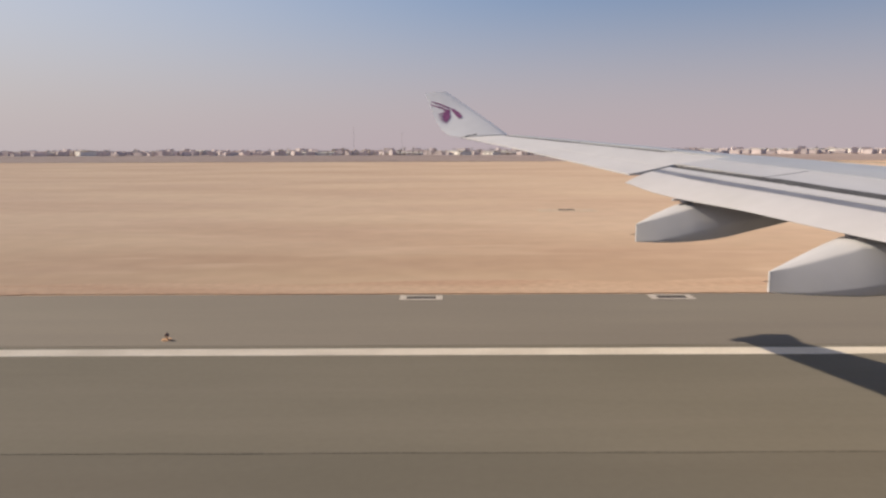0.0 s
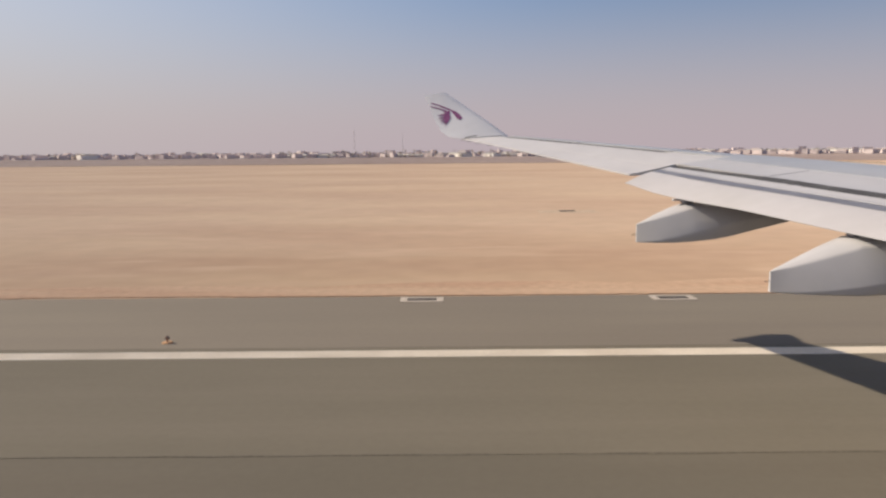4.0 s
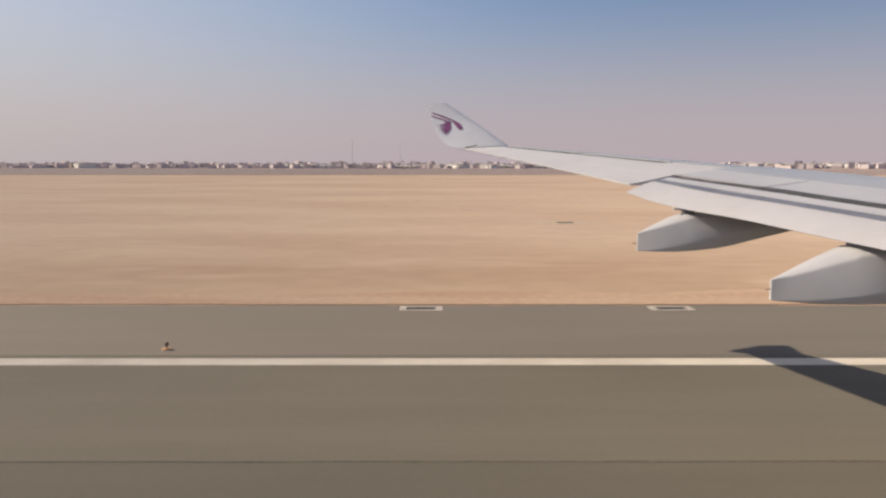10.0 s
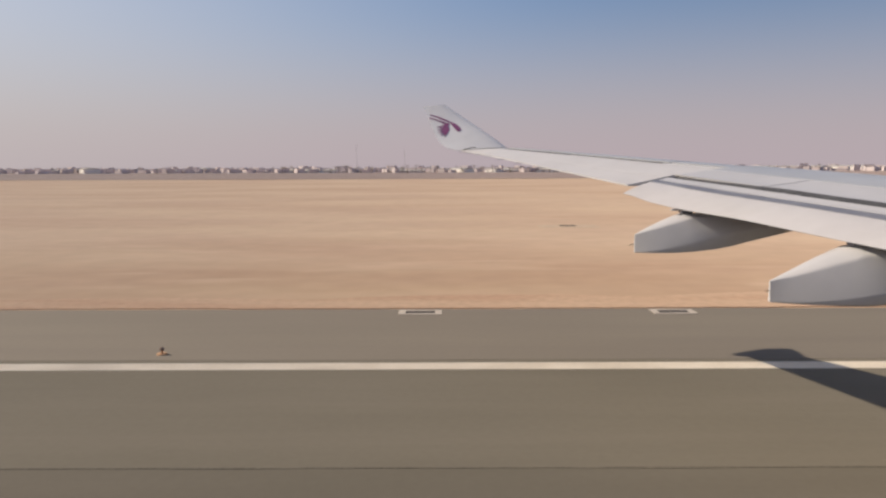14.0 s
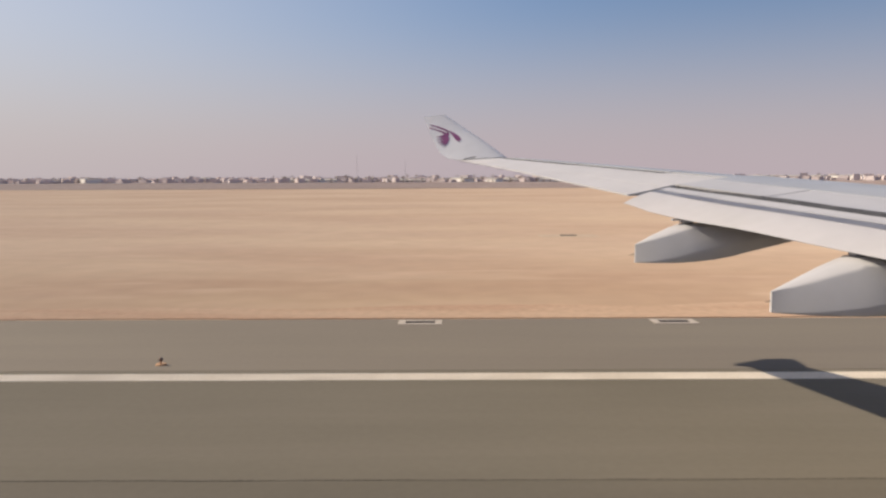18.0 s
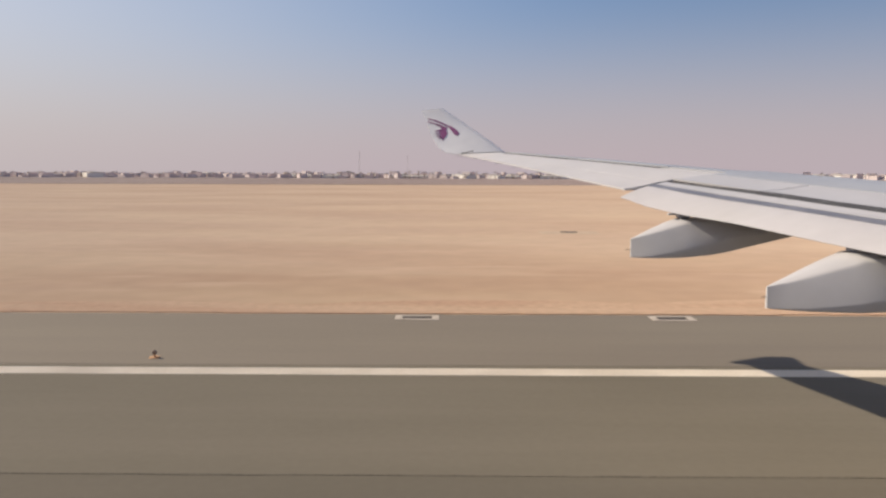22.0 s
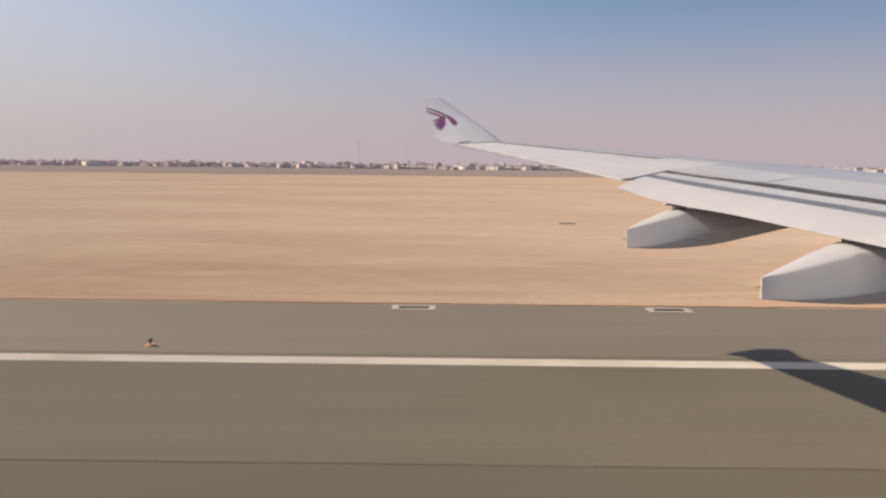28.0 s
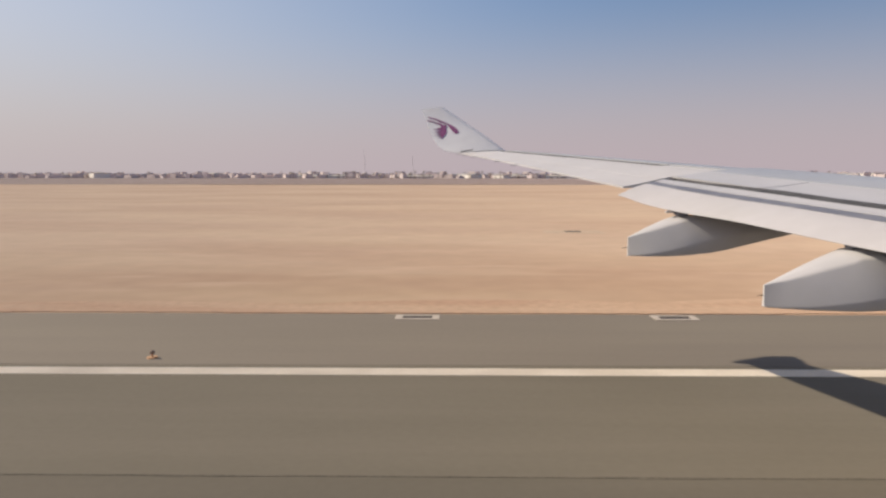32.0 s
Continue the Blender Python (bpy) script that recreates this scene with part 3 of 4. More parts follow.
emblem("emblem_fan", [(-0.15, 7.560), (-0.04, 7.500), (-0.36, 7.413), (-0.07, 7.387), (-0.35, 7.300), (-0.07, 7.293), (-0.30, 7.193), (-0.05, 7.213), (-0.22, 7.107), (-0.03, 7.147), (-0.09, 7.020), (0.06, 7.173), (0.14, 7.333), (0.10, 7.440), (0.14, 7.547), (0.07, 7.593), (-0.01, 7.567)])

# fuselage and undercarriage carry the wing
fb = bmesh.new()
rings = []
for x, r, zc in ((-26, 0.5, 6.6), (-20, 1.5, 6.1), (-12, 2.5, 5.6), (-6, 2.8, 5.3), (30, 2.8, 5.3), (34, 2.5, 5.1), (37, 1.7, 4.8), (39, 0.5, 4.5)):
    rings.append([(x, -4.0 + r * math.cos(2 * math.pi * i / 40), zc + r * math.sin(2 * math.pi * i / 40)) for i in range(40)])
loft(fb, rings)
part("fuselage", fb, FIN_WHITE, airliner, "plain white fuselage", smooth=True)
for x, y, z in ((10.2, 1.8, 4.6), (10.2, -8.9, 4.6), (33.0, -3.55, 3.0)):
    leg = bmesh.new()
    rod(leg, (x, y, 0.7), (x, y, z), 0.16, 0.2, 12)
    if x > 30:
        rod(leg, (x, y - 0.35, 0.5), (x, y + 0.35, 0.5), 0.09, 0.09, 8)
    else:
        box(leg, x - 1.0, x + 1.0, y - 0.12, y + 0.12, 0.55, 0.8)
    strut = part("landing_gear", leg, STEEL, airliner, "steel landing gear leg")
    for wx in ((0,) if x > 30 else (-0.95, 0.95)):
        for wy in (-0.55, 0.55):
            wh = bmesh.new()
            r = 0.5 if x > 30 else 0.68
            rings = [[(x + wx + q * math.cos(2 * math.pi * i / 24), y + wy + o, r + q * math.sin(2 * math.pi * i / 24)) for i in range(24)]
                     for o, q in ((-0.2, r * 0.55), (-0.2, r * 0.9), (-0.12, r), (0.12, r), (0.2, r * 0.9), (0.2, r * 0.55))]
            loft(wh, rings)
            part("tyre", wh, RUBBER, strut, "black rubber tyre")
lw = bmesh.new()
loft(lw, [[(x, -6.2 - (y + 0.9), z) for x, y, z in section(yy, False)] for yy in (-0.9, 3.0)])
part("wing_root", lw, AIR_WHITE, airliner, "white wing root", smooth=True)


# ---- inlaid pads, pits and markings beside the runway ----
def light_pad(x, y, length=1.76, width=0.94, group="inset pads along the shoulder"):
    """A pale concrete frame set into the shoulder round a dark steel cover."""
    t = thing("inset_pad", "pale concrete pad with dark steel cover, set in the shoulder", "utility cover", pose(x, y, 0), group)
    fr = bmesh.new()
    a, b, k = length / 2, width / 2, 0.2
    for q in ((-a, a, -b, -b + k), (-a, a, b - k, b), (-a, -a + k + 0.08, -b + k, b - k), (a - k - 0.08, a, -b + k, b - k)):
        box(fr, q[0], q[1], q[2], q[3], -0.05, 0.018)
    part("pad_frame", fr, CONCRETE, t, "pale concrete frame")
    part("cover", boxed(-a + k + 0.08, a - k - 0.08, -b + k, b - k, -0.05, 0.008), GRATE, t, "dark steel cover")
    return t


first_pad = light_pad(-1.05, 29.40)
for x in (-190, -174, -164, -151, -141, -119, -97, -76, -54, -27, 9.2, 25.2, 51, 77, 104, 131, 160, 182, 214, 240):
    copy_thing(first_pad, pose(x, 29.4, 0))
for x in (-545, -535.5, -529, -510, -494, -480, -474, -452, -430, -404, -378.4, -356, -330, -310, -280, -262, 270, 300, 330, 365, 395, 424, 450):
    copy_thing(first_pad, pose(x, 29.4, 0))
copy_thing(first_pad, pose(-374.8, 29.3, 0))


def sand_pit(x, y, length=2.4, width=1.3, group="covers in the sand"):
    t = thing("pit_cover", "dark steel pit cover on a pale slab in the sand", "utility cover", pose(x, y, -0.045), group)
    sb_ = bmesh.new()
    loft(sb_, [[(-length - k, -width - k, z), (length + k, -width - k, z), (length + k, width + k, z), (-length - k, width + k, z)] for k, z in ((1.2, -0.12), (0.5, -0.02), (0.0, 0.025))])
    part("slab", sb_, DUSTY_SLAB, t, "sand-covered concrete slab")
    lid = part("cover", boxed(-length * 0.33, length * 0.33, -width * 0.5, width * 0.5, 0.0, 0.045, bevel=0.01), GRATE, t, "dark steel cover")
    part("lift_ring", boxed(-0.08, 0.08, -0.05, 0.05, 0.045, 0.06), STEEL, lid)
    return t


pit = sand_pit(12.4, 74.2)
for x, y in ((-549, 74), (-484, 92), (-396, 67), (-242, 74.3), (-144, 75), (-60, 75), (80, 75), (140, 75), (212, 74), (224, 74), (300, 75), (378, 75), (402, 74)):
    copy_thing(pit, pose(x, y, -0.045))
for x, y, a, b in ((-343, 76, 6.0, 1.2), (-347, 46.5, 7.2, 1.3)):
    t = thing("drain_slab", "long pale concrete slab with dark grating at one end", "drain", pose(x, y, -0.03), "drain slabs")
    part("slab", boxed(-a, a, -b, b, -0.3, 0.05, bevel=0.03), CONCRETE, t, "dusty concrete slab")
    part("grating", boxed(-a * 0.75, -a * 0.25, -b * 0.4, b * 0.4, 0.05, 0.07), GRATE, t, "dark steel grating")

# patches of raked reddish soil along the paving
def soil(name, x0, x1, y0, y1, seed, z=0.03):
    bm = bmesh.new()
    n = 48
    up = [(x0 + (x1 - x0) * i / n, y0 + 0.12 * noise.noise((i * 0.9, seed, 0))) for i in range(n + 1)]
    dn = [(x0 + (x1 - x0) * i / n, y0 + 0.4 + (y1 - y0) * (math.sin(math.pi * i / n) ** 0.6) + 0.4 * noise.noise((i * 0.5, seed, 5)) * math.sin(math.pi * i / n)) for i in range(n, -1, -1)]
    sheet(bm, up + dn, z, 0.06)
    return solid(name, bm, RED_SAND, "raked reddish soil beside the paving", "soil", kind="structure")


soil("soil_verge", -560, -440, 30.25, 33.5, 1)
for i, (x0, x1, dy) in enumerate(((-60, -18, 3.4), (-26, -1, 2.2), (-9, 14, 2.9), (6, 33, 3.8), (24, 64, 3.0))):
    soil("soil_verge", x0, x1, 30.3 + 0.12 * (i % 2), 30.3 + dy, 10 + i, 0.006 + 0.002 * i)
soil("soil_patch", -158, -84, 33.0, 44.0, 2)

# ---- things that stand beside the runway ----
def edge_light(x):
    t = thing("runway_edge_light", "small raised runway edge light on a steel stem", "runway light", pose(x, 22.75, 0), "runway edge lights")
    part("base_plate", rod(bmesh.new(), (0, 0, 0), (0, 0, 0.035), 0.17, 0.15, 20), RUST, t, "dusty orange base plate")
    part("stem", rod(bmesh.new(), (0, 0, 0.03), (0, 0, 0.13), 0.03, 0.03, 8), RUST, t)
    lb = bmesh.new()
    rings = [[(r * math.cos(2 * math.pi * i / 12), r * math.sin(2 * math.pi * i / 12), z) for i in range(12)] for z, r in ((0.13, 0.07), (0.16, 0.08), (0.22, 0.06), (0.25, 0.015))]
    loft(lb, rings)
    part("lens", lb, BROWN_GLASS, t, "dusty brown glass lens")
    return t


first_light = edge_light(-9)
for i in range(-10, 9):
    if i not in (0,):
        copy_thing(first_light, pose(-9 + 60 * i, 22.75, 0))


def approach_indicator(x, y):
    """A slope indicator unit: a long housing on three legs with a round lamp hole at each end."""
    t = thing("slope_indicator_light", "orange slope indicator light box on thin legs", "runway light", pose(x, y, 0), "slope indicator lights")
    part("housing", boxed(-0.62, 0.62, -0.3, 0.3, 0.55, 0.83, bevel=0.05), ORANGE, t, "orange housing")
    part("footing", boxed(-0.75, 0.75, -0.45, 0.45, -0.05, 0.06), CONCRETE, t, "concrete footing")
    for lx, ly in ((-0.5, -0.2), (-0.5, 0.2), (0.5, 0.0)):
        part("leg", rod(bmesh.new(), (lx, ly, 0.06), (lx, ly, 0.56), 0.03, 0.03, 8), STEEL, t)
    for lx in (-0.3, 0.0, 0.3):
        part("lens", rod(bmesh.new(), (-0.66, lx * 0.7, 0.69), (-0.62, lx * 0.7, 0.69), 0.07, 0.07, 12), WINDOW, t, "dark glass lens")
    return t


unit = approach_indicator(-392.8, 33.4)
for x, y in ((-392.4, 39.2), (-392.0, 45.0), (-391.6, 50.6)):
    copy_thing(unit, pose(x, y, 0))

# lattice mast with antennas
def lattice(name, label, x, y, height, half, colours, steps, category):
    t = thing(name, label, category, pose(x, y, 0))
    for sx in (-half, half):
        for sy in (-half, half):
            for k in range(steps):
                part("post", rod(bmesh.new(), (sx, sy, height * k / steps), (sx, sy, height * (k + 1) / steps), half * 0.07, half * 0.07, 6), colours[k % len(colours)], t)
    for k in range(steps):
        z0, z1 = height * k / steps, height * (k + 1) / steps
        for a, b in (((-half, -half), (half, -half)), ((half, -half), (half, half)), ((half, half), (-half, half)), ((-half, half), (-half, -half))):
            br = bmesh.new()
            rod(br, (*a, z0), (*b, z1), half * 0.04, half * 0.04, 5)
            rod(br, (*b, z0), (*a, z1), half * 0.04, half * 0.04, 5)
            rod(br, (*a, z1), (*b, z1), half * 0.05, half * 0.05, 5)
            part("brace", br, colours[k % len(colours)], t)
    return t


tower = lattice("antenna_mast", "red and white steel lattice antenna mast on a slab", -396, 90.6, 12.2, 0.85, (RED, WHITE, RED), 8, "mast")
part("slab", boxed(-2.2, 2.2, -2.2, 2.2, -0.2, 0.1), CONCRETE, tower, "concrete slab")
for z in (2.5, 6.5, 10.2):
    part("antenna", boxed(-1.35, -1.0, -0.25, 0.25, z, z + 0.9, bevel=0.05), STEEL, tower, "grey antenna box")
part("aerial", rod(bmesh.new(), (0.85, 0.85, 12.2), (0.85, 0.85, 13.3), 0.04, 0.02, 6), STEEL, tower)

cabin = thing("equipment_cabin", "red and white striped equipment cabin on a concrete slab", "cabin", pose(-391, 90.5, 0))
part("body", boxed(-1.9, 2.1, -1.3, 1.3, 0.15, 2.7, bevel=0.03), WHITE, cabin, "white cabin wall")
for x in (-1.45, 0.15):
    part("stripe", boxed(x, x + 0.75, -1.315, 1.315, 0.2, 2.68), RED, cabin, "red painted stripe")
part("roof", boxed(-2.05, 2.25, -1.45, 1.45, 2.7, 2.85, bevel=0.03), ROOFING, cabin)
part("slab", boxed(-3.0, 7.5, -2.0, 2.0, -0.2, 0.15), CONCRETE, cabin, "concrete slab")
part("door", boxed(1.2, 2.0, -1.335, -1.30, 0.2, 2.25), STEEL, cabin, "grey steel door")
tank = thing("fuel_tank", "dark horizontal fuel tank on saddles", "tank", pose(-385.6, 90.5, 0.15))
part("shell", rod(bmesh.new(), (-1.3, 0, 0.7), (1.3, 0, 0.7), 0.5, 0.5, 20), STEEL, tank)
for x in (-0.8, 0.8):
    part("saddle", boxed(x - 0.1, x + 0.1, -0.45, 0.45, 0.0, 0.35), CONCRETE, tank)


def banded_post(x, y, height, label):
    t = thing("marker_post", label, "post", pose(x, y, 0), "marker posts")
    n = 6
    for k in range(n):
        part("band", rod(bmesh.new(), (0, 0, 0.1 + (height - 0.1) * k / n), (0, 0, 0.1 + (height - 0.1) * (k + 1) / n), 0.11, 0.11, 10), (WHITE, SEAL)[k % 2], t)
    part("footing", boxed(-0.8, 0.8, -0.6, 0.6, -0.1, 0.1, bevel=0.02), CONCRETE, t, "concrete footing")
    part("lamp", boxed(-0.22, 0.22, -0.2, 0.2, height, height + 0.3, bevel=0.05), RED, t, "red lamp box")
    return t


banded_post(-378, 67.7, 3.6, "tall black and white banded post with a lamp")
banded_post(-358.4, 87.7, 1.6, "short banded post in the sand")
banded_post(-372, 79.7, 1.1, "low white marker post in the sand")
banded_post(-469, 95.0, 4.0, "tall brown banded post in open sand")
for x, y in ((-402, 118), (-395, 122), (-389, 125)):
    t = thing("equipment_box", "pale metal equipment box on the sand", "box", pose(x, y, 0), "equipment boxes")
    part("body", boxed(-0.9, 0.9, -0.7, 0.7, 0.1, 1.7, bevel=0.03), WHITE, t)
    part("lid", boxed(-1.0, 1.0, -0.8, 0.8, 1.7, 1.78), ROOFING, t)
    part("footing", boxed(-1.1, 1.1, -0.9, 0.9, -0.1, 0.1), CONCRETE, t)

# a narrow dark track across the sand behind the mast
tk = bmesh.new()
sheet(tk, [(-388, 92), (-384.5, 92), (-350, 230), (-315, 398), (-319, 398), (-354, 230)], 0.05, 0.15)
solid("track", tk, SHOULDER, "narrow paved service track across the sand", "track", kind="structure")

# touchdown-zone bars near the centre line
for x0, x1 in ((-393, -366.5), (-540, -518)):
    solid("touchdown_bar", boxed(x0, x1, 9.6, 13.2, -0.02, 0.005), MARKING, "broad white painted touchdown bar", "road marking", kind="structure")

# closed taxiway with its yellow cross
tw = bmesh.new()
outline = [(-300, 30.0), (-262, 34.5), (-247, 38.0), (-238, 44), (-232, 53), (-230.5, 63), (-234.6, 91.5), (-160, 97.5), (-160, 92), (-166, 75), (-170, 66), (-170.5, 60), (-168, 50), (-160, 43), (-146, 37), (-128, 32.5), (-105, 30.0)]
sheet(tw, outline, -0.004 + 0.012, 0.3)
solid("taxiway", tw, ASPHALT, "closed asphalt taxiway joining the runway in wide curves", "taxiway", kind="structure")
solid("taxiway_edge_line", boxed(-229.5, -170.5, 65.5, 66.3, 0.0, 0.013), MARKING, "white painted line across the taxiway", "road marking", kind="structure")
cross = thing("closure_cross", "large yellow painted closure cross on the asphalt", "road marking", pose(-195.5, 31.6, 0.009), kind="structure")
for sgn in (1, -1):
    bm = bmesh.new()
    sheet(bm, [(-3.5, sgn * -2.2), (-2.7, sgn * -2.2), (3.5, sgn * 2.2), (2.7, sgn * 2.2)], 0.006 if sgn > 0 else 0.008, 0.008)
    part("arm", bm, YELLOW, cross)

# service road leading away, with dashed centre line, edge lines and a sign
road = thing("service_road", "two-lane asphalt service road running off across sand", "road", kind="structure")
rb = bmesh.new()
sheet(rb, [(187, 30.0), (207, 30.0), (202.5, 36), (201.0, 44), (194.3, 398), (187.6, 398), (193.8, 44), (192, 36)], 0.03, 0.3)
part("carriageway", rb, SHOULDER, road)
for a, b in ((193.95, 187.8), (200.7, 193.95)):
    lb = bmesh.new()
    sheet(lb, [(a, 44), (a + 0.15, 44), (b + 0.15, 398), (b, 398)], 0.034, 0.01)
    part("edge_line", lb, MARKING, road)
for i in range(29):
    y = 42 + 12.0 * i
    x = 197.4 - (y - 44) * 0.0181
    part("lane_dash", boxed(x - 0.07, x + 0.07, y, y + 4, 0.02, 0.035), MARKING, road)
sign = thing("warning_sign", "dark rectangular sign on two posts beside the road", "sign", pose(191.5, 110, 0))
part("board", boxed(-0.7, 0.7, -0.03, 0.03, 0.5, 1.3, bevel=0.01), SEAL, sign, "dark sign board")
for x in (-0.45, 0.45):
    part("post", rod(bmesh.new(), (x, 0.06, 0), (x, 0.06, 1.2), 0.03, 0.03, 8), STEEL, sign)
    part("lamp", boxed(x - 0.12, x + 0.12, -0.06, -0.03, 0.85, 1.05), ORANGE, sign, "amber panel")

# ---- the distance ----
sb = bmesh.new()
sheet(sb, [(-2600, 398), (2600, 398), (3400, 1900), (-3400, 1900)], 0.09, 0.3)
solid("perimeter_ground", sb, SCRUB, "brown scrubby ground beyond the airfield sand", "ground", kind="structure")
rng = random.Random(11)


def palm_mesh(h, seed):
    r = random.Random(seed)
    tb = bmesh.new()
    lean = r.uniform(-0.4, 0.4)
    rings = [[(lean * (z / h) ** 2 + q * math.cos(k * math.pi / 3), q * math.sin(k * math.pi / 3), z) for k in range(6)] for z, q in ((-0.2, 0.32), (h * 0.3, 0.24), (h * 0.7, 0.21), (h, 0.25))]
    loft(tb, rings)
    cb = bmesh.new()
    for i in range(26):
        a = 2 * math.pi * i / 26 + r.uniform(-0.2, 0.2)
        up = r.uniform(-0.2, 1.2)
        ln = r.uniform(1.9, 2.7)
        pts = []
        for k in range(5):
            d = ln * k / 4
            pts.append((d * math.cos(up * 0.8), h + d * math.sin(up) - 0.22 * d * d))
        wd = (0.1, 0.34, 0.38, 0.26, 0.04)
        ca, sa = math.cos(a), math.sin(a)
        for side in (1, -1):
            v = []
            for (d, z), q in zip(pts, wd):
                v.append((cb.verts.new((lean + d * ca, d * sa, z)), cb.verts.new((lean + d * ca - sa * q * side, d * sa + ca * q * side, z - 0.25 * q))))
            for (p, q), (p2, q2) in zip(v, v[1:]):
                cb.faces.new((p, p2, q2, q))
    return mesh_of("trunk", tb, BARK), mesh_of("crown", cb, LEAF)


def bush_mesh(h, seed):
    r = random.Random(seed)
    tb = bmesh.new()
    rod(tb, (0, 0, -0.2), (0.1, 0, h * 0.45), 0.22, 0.14, 7)
    for i in range(5):
        a = i * 1.3
        rod(tb, (0.1, 0, h * 0.4), (math.cos(a) * h * 0.25, math.sin(a) * h * 0.25, h * 0.7), 0.1, 0.04, 5)
    cb = bmesh.new()
    for i in range(90):
        while True:
            p = Vector((r.uniform(-1, 1), r.uniform(-1, 1), r.uniform(-1, 1)))
            if 0.3 < p.length < 1:
                break
        p = Vector((p.x * h * 0.45, p.y * h * 0.45, h * 0.66 + p.z * h * 0.34)) * r.uniform(0.9, 1.08)
        q = Euler((r.uniform(0, 6), r.uniform(0, 6), r.uniform(0, 6))).to_matrix()
        e = h * r.uniform(0.05, 0.11)
        vs = [cb.verts.new(p + q @ Vector(c) * e) for c in ((-1, -0.6, 0), (0.2, -0.9, 0.2), (1, 0, 0), (0.1, 0.8, -0.2))]
        cb.faces.new(vs)
    return mesh_of("trunk", tb, BARK), mesh_of("crown", cb, LEAF)


def plant(kind, h, seed):
    t = thing("palm_tree" if kind == "palm" else "tree", "tall date palm with drooping fronds paled for haze" if kind == "palm" else "low broadleaf tree with sparse crown paled for haze", "palm" if kind == "palm" else "tree",
              None, "palms beyond the airfield" if kind == "palm" else "trees beyond the airfield")
    tr, cr = (palm_mesh if kind == "palm" else bush_mesh)(h, seed)
    part("trunk", tr, BARK, t)
    part("crown", cr, LEAF, t)
    return t


def building(w, d, h, seed, shed=False):
    """A flat-roofed house with parapet, windows and door, or a long shed with a low pitched roof."""
    r = random.Random(seed)
    t = thing("warehouse" if shed else "house", "long white warehouse with low pitched roof" if shed else "flat-roofed plastered house with dark windows", "warehouse" if shed else "house",
              None, "warehouses beyond the airfield" if shed else "houses beyond the airfield")
    part("wall", boxed(-w / 2, w / 2, -d / 2, d / 2, -0.3, h), WHITE if shed and h > 3.1 else PLASTER, t)
    if shed:
        rf = bmesh.new()
        e, k = 0.5, h + w * 0.0 + 1.2
        loft(rf, [[(x, -d / 2 - e, h), (x, 0, k), (x, d / 2 + e, h), (x, d / 2 + e, h - 0.25), (x, -d / 2 - e, h - 0.25)] for x in (-w / 2 - e, w / 2 + e)])
        part("roof", rf, HANGAR, t, "pale sheet roof")
        n = max(2, min(5, int(w / 12)))
        for i in range(n):
            x = -w / 2 + w * (i + 0.5) / n
            part("door", boxed(x - 1.8, x + 1.8, -d / 2 - 0.1, -d / 2 + 0.05, 0.1, h * 0.6), HANGAR, t)
    else:
        part("parapet", boxed(-w / 2 - 0.2, w / 2 + 0.2, -d / 2 - 0.2, d / 2 + 0.2, h, h + 0.7), ROOFING, t)
        floors = max(1, int(h / 3.2))
        n = max(2, int(w / 4))
        for f_ in range(floors):
            for i in range(n):
                x = -w / 2 + w * (i + 0.5) / n
                z = h * f_ / floors + 1.0
                part("window", boxed(x - 0.7, x + 0.7, -d / 2 - 0.06, -d / 2 + 0.05, z, z + 1.4), WINDOW, t)
        part("roof_hut", boxed(-w * 0.1, w * 0.2, -d * 0.2, d * 0.2, h + 0.7, h + 2.6), PLASTER, t)
    return t


palms = [plant("palm", h, 20 + i) for i, h in enumerate((4.8, 5.8, 6.8, 8.2))]
trees = [plant("tree", h, 40 + i) for i, h in enumerate((2.4, 3.2, 4.0, 5.2))]
houses = [building(w, d, h, 60 + i) for i, (w, d, h) in enumerate(((7, 7, 3.4), (9, 8, 3.8), (12, 9, 4.4), (8, 8, 5.6), (16, 9, 3.2), (11, 9, 4.8)))]
sheds = [building(w, d, h, 80 + i, True) for i, (w, d, h) in enumerate(((26, 14, 4.2), (40, 16, 4.6), (58, 20, 6.2), (20, 12, 3.8), (84, 12, 3.3), (46, 10, 2.6)))]


def scatter(kinds, spots):
    """Sets each model down at its first free spot and copies of it at the rest."""
    used = set()
    for k, x, y, turn in spots:
        m = pose(x, y, 0.06, 0, 0, turn)
        if k in used:
            copy_thing(kinds[k], m)
        else:
            kinds[k].matrix_world = m
            used.add(k)


def spots(n, kinds, u0, u1, y0, y1, turn=180):
    out = []
    for i in range(n):
        y = rng.uniform(y0, y1)
        out.append((i % kinds, rng.uniform(u0, u1) * y, y, rng.uniform(-turn, turn)))
    return out


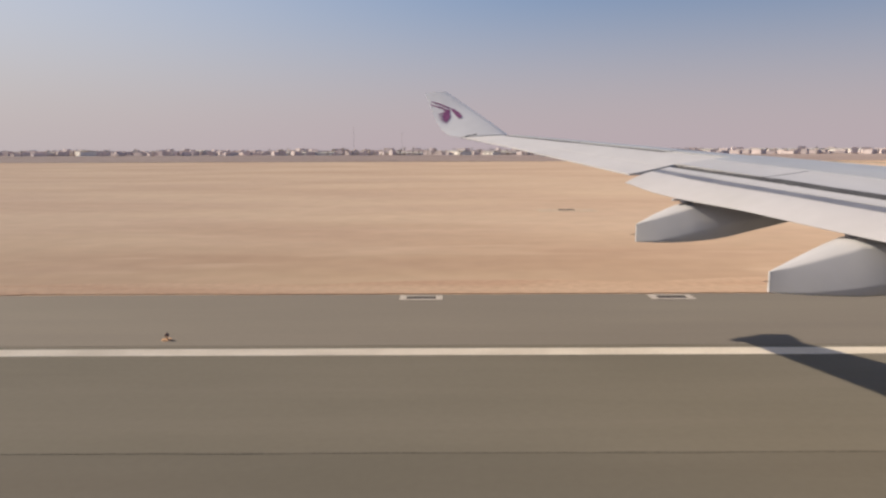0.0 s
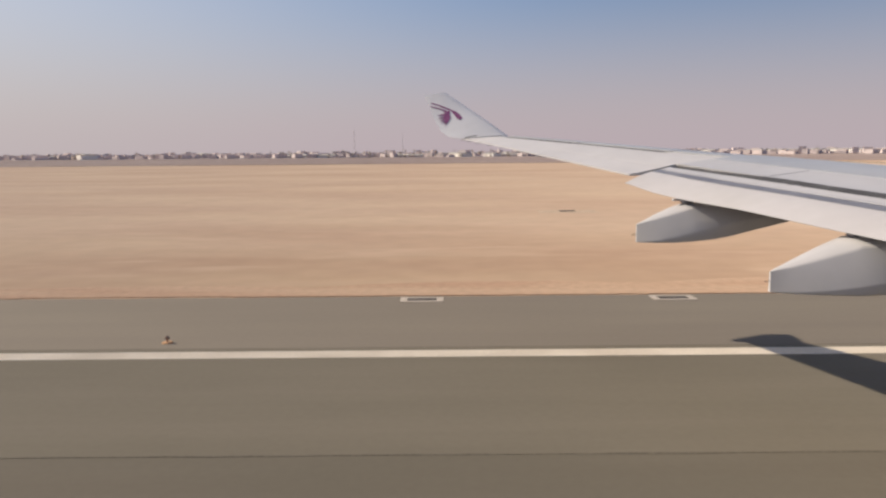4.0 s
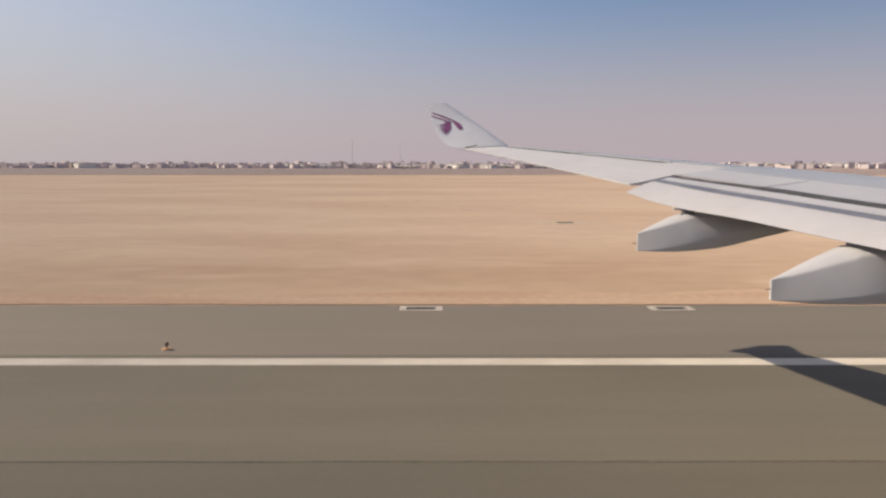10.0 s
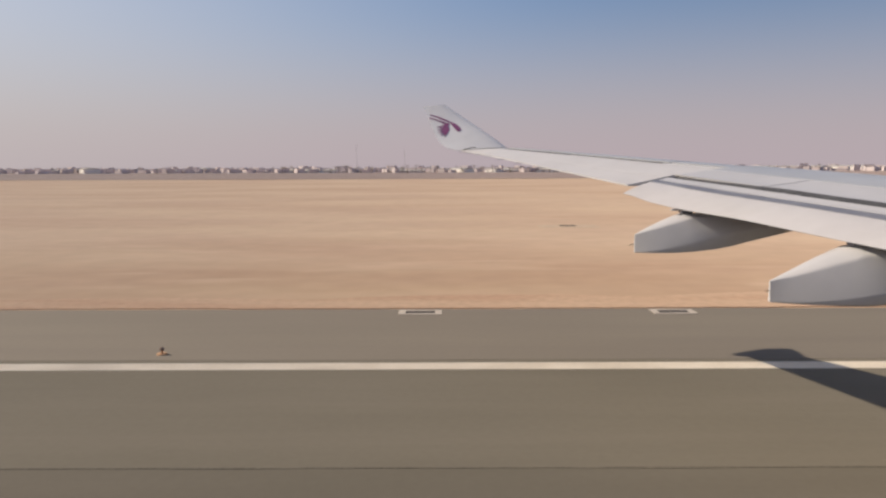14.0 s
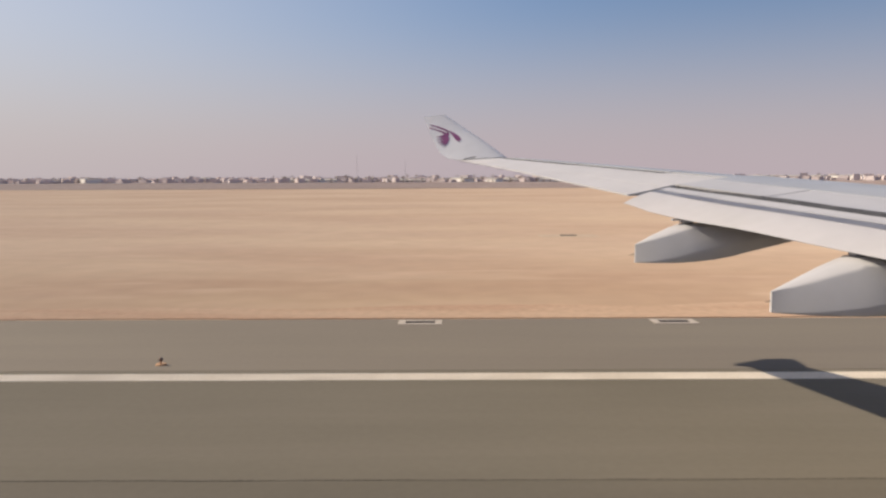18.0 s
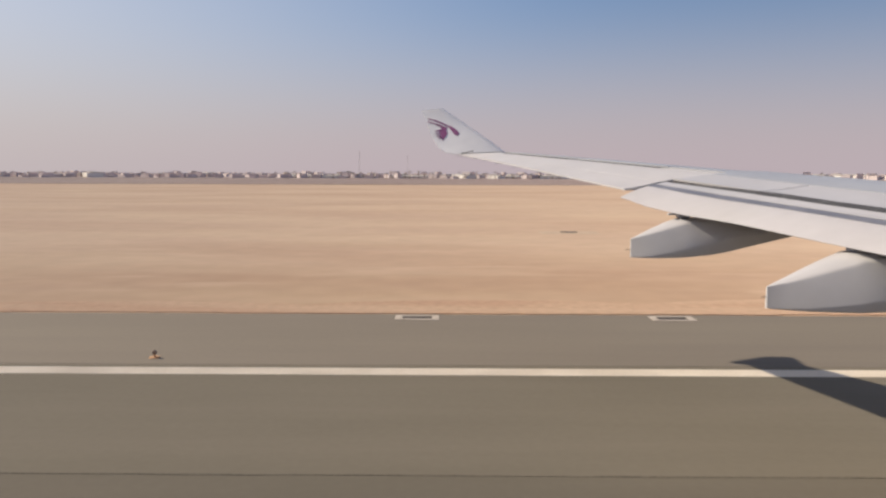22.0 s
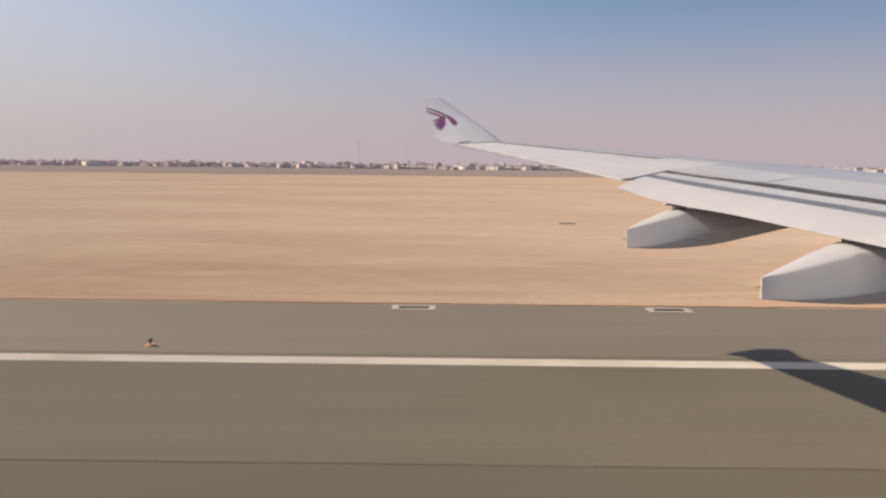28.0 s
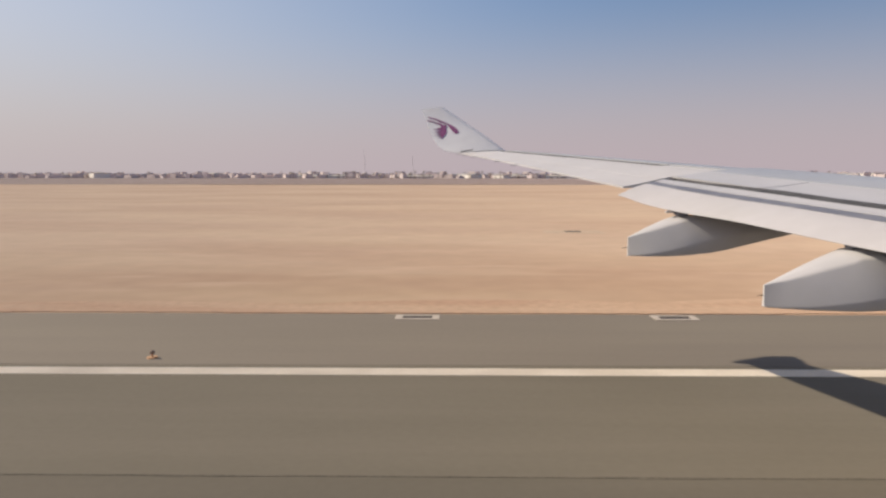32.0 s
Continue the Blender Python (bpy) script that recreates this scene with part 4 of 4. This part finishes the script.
scatter(palms, spots(34, 4, -0.24, 0.12, 800, 1050) + spots(24, 4, -0.9, 1.0, 800, 1250) + spots(14, 4, 0.30, 0.66, 1050, 1300))
scatter(trees, spots(40, 4, -0.9, 1.0, 760, 1500) + spots(18, 4, -0.1, 0.3, 720, 1000) + spots(24, 4, 0.34, 0.70, 1100, 1300))
scatter(houses, [(k, x, y, q - 42) for k, x, y, q in spots(150, 6, -0.9, 1.0, 980, 1700, 14)] + [(k, x, y, q - 62) for k, x, y, q in spots(10, 6, 0.34, 0.66, 1150, 1400, 8)])
scatter(sheds, [(k, x, y, q - 60) for k, x, y, q in ((2, -484, 1010, 2), (1, 22, 985, -3), (2, -420, 1300, 2), (3, -62, 1000, 4), (1, -20, 1150, 3), (0, 96, 1120, -4), (3, 64, 960, 6), (0, -780, 1280, 4), (0, -250, 1220, -2), (3, -610, 1180, 0))]
        + [(4 + i % 2, u * y, y, -8 + rng.uniform(-6, 6)) for i, (u, y) in enumerate(((-0.52, 1180), (-0.36, 1030), (-0.185, 985), (-0.05, 960), (0.02, 1090), (0.09, 1010), (0.17, 940), (0.24, 1080)))]
        + [(rng.choice((0, 1, 2, 2)), u * y, y, -64 + rng.uniform(-7, 7)) for u, y in ((0.365, 1290), (0.425, 1270), (0.452, 1300), (0.53, 1290), (0.585, 1280), (0.65, 1260), (0.35, 1330), (0.385, 1260), (0.41, 1200), (0.44, 1240), (0.465, 1180), (0.49, 1230), (0.515, 1190), (0.545, 1150), (0.57, 1210), (0.60, 1160), (0.63, 1190), (0.67, 1170), (0.72, 1150))])

# the town behind them, too small and too far to tell its houses apart
verts, faces = [], []
for i in range(2600):
    y = rng.uniform(940, 1950)
    x, a = rng.uniform(-0.9, 1.0) * y, rng.uniform(0.2, 1.2)
    w, d, h = rng.uniform(2.5, 8), rng.uniform(2.5, 6), rng.uniform(2.4, 6.2) * (1 + 0.6 * (rng.random() < 0.14))
    k, ca, sa = len(verts), math.cos(a), -math.sin(a)
    verts += [(x + p * w * ca - q * d * sa, y + p * w * sa + q * d * ca, z) for z in (0.0, h) for p, q in ((-1, -1), (1, -1), (1, 1), (-1, 1))]
    faces += [tuple(k + v for v in f) for f in ((4, 5, 6, 7), (0, 1, 5, 4), (1, 2, 6, 5), (2, 3, 7, 6), (3, 0, 4, 7))]
town = bpy.data.meshes.new("far_town")
town.from_pydata(verts, [], faces)
town.materials.append(TOWN)
tagged(new("far_town", town), "distant low plastered houses beyond the airfield", "houses", kind="stuff")

# far belt of trees and roofs, beyond counting; its haze is only the pale leaf colour
verts, faces = [], []
for i in range(800):
    y = rng.uniform(1300, 1900)
    x = rng.uniform(-0.9, 1.0) * y
    h = rng.uniform(2.5, 5.8)
    for j in range(15):
        cx, cy, cz = x + rng.gauss(0, h * 0.45), y + rng.uniform(-2, 2), h * (0.15 + 0.85 * rng.random() ** 0.7)
        e, a = rng.uniform(0.35, 0.9), rng.uniform(0, 3.1)
        k = len(verts)
        for p, q in ((-1, -0.7), (0.8, -1), (1, 0.6), (-0.6, 1)):
            verts.append((cx + e * (p * math.cos(a) - q * math.sin(a)), cy + e * 0.3 * p, max(0.0, cz + e * (p * math.sin(a) + q * math.cos(a)))))
        faces.append((k, k + 1, k + 2, k + 3))
far = bpy.data.meshes.new("far_trees")
far.from_pydata(verts, [], faces)
far.materials.append(LEAF)
tagged(new("far_trees", far), "distant belt of low trees paled for haze", "trees", kind="stuff")


def vault(name, label, x, y, half, height, length, turn):
    """A barrel-vaulted hangar, its axis along y before the turn."""
    t = thing(name, label, "hangar", pose(x, y, 0.06, 0, 0, turn), "hangars")
    n = 24
    arc = lambda s_: [(s_ * half * math.cos(math.pi * i / n), s_ * height * math.sin(math.pi * i / n)) for i in range(n + 1)]
    rf = bmesh.new()
    loft(rf, [[(p[0], yy, p[1]) for p in arc(1.0)] + [(p[0], yy, p[1]) for p in reversed(arc(0.985))] for yy in (0, length)])
    part("roof", rf, HANGAR, t, "pale vaulted sheet roof")
    for yy in (2.0, length - 2.0):
        e = bmesh.new()
        a = [(p[0], p[1]) for p in arc(0.985)]
        loft(e, [[(p[0], yy + o, p[1]) for p in a] for o in (0, 0.4)])
        part("end_wall", e, WHITE, t, "pale end wall")
    for i in range(6):
        xx = -half * 0.6 + half * 0.2 * i
        part("door", boxed(xx, xx + half * 0.19, 1.6, 2.0, 0, height * 0.55), HANGAR, t)
    return t


vault("hangar", "large pale hangar with vaulted roof", 780, 880, 60, 22, 45, 3)
vault("hangar", "low grey hangar with vaulted roof", 905, 1080, 24, 10, 60, 0)
for x, y, h in ((-130, 1100, 40), (-58, 1090, 32)):
    t = lattice("radio_mast", "thin steel lattice radio mast with guy wires", x, y, h, 0.45, (STEEL,), 8, "mast")

# process plant and silos further along
plant_frame = thing("process_plant", "steel process plant with deck, columns and pipework", "plant", pose(445, 385, 0.03))
for x in (-17, -5, 8, 17):
    for y in (-5, 5):
        part("column", boxed(x - 0.5, x + 0.5, y - 0.5, y + 0.5, -0.1, 12), CONCRETE, plant_frame)
part("deck", boxed(-18.5, 18.5, -6.5, 6.5, 12, 14), ROOFING, plant_frame, "brown deck")
for i in range(6):
    part("vessel", rod(bmesh.new(), (-2 + i * 2.6, 0, -0.1), (-2 + i * 2.6, 0, rng.uniform(6, 10)), 0.9, 0.9, 14), STEEL, plant_frame, "grey vessel")
for i in range(4):
    part("pipe", rod(bmesh.new(), (-17, -4 + 2 * i, 9 + 0.4 * i), (17, -4 + 2 * i, 9 + 0.4 * i), 0.22, 0.22, 10), STEEL, plant_frame, "grey pipe")
for x, y, h, r in ((425, 382, 14.5, 1.9), (385, 380, 17, 3.0), (415, 384, 16.5, 2.9), (424, 392, 16, 2.9)):
    t = thing("silo", "tall cream cylindrical storage silo", "silo", pose(x, y, -0.03), "silos")
    part("shell", rod(bmesh.new(), (0, 0, 0), (0, 0, h), r, r, 28), WHITE, t, smooth=True)
    part("cap", rod(bmesh.new(), (0, 0, h), (0, 0, h + 1.2), r, r * 0.4, 28), ROOFING, t)
    part("ladder", boxed(-0.3, 0.3, -r - 0.25, -r, 0, h), STEEL, t)
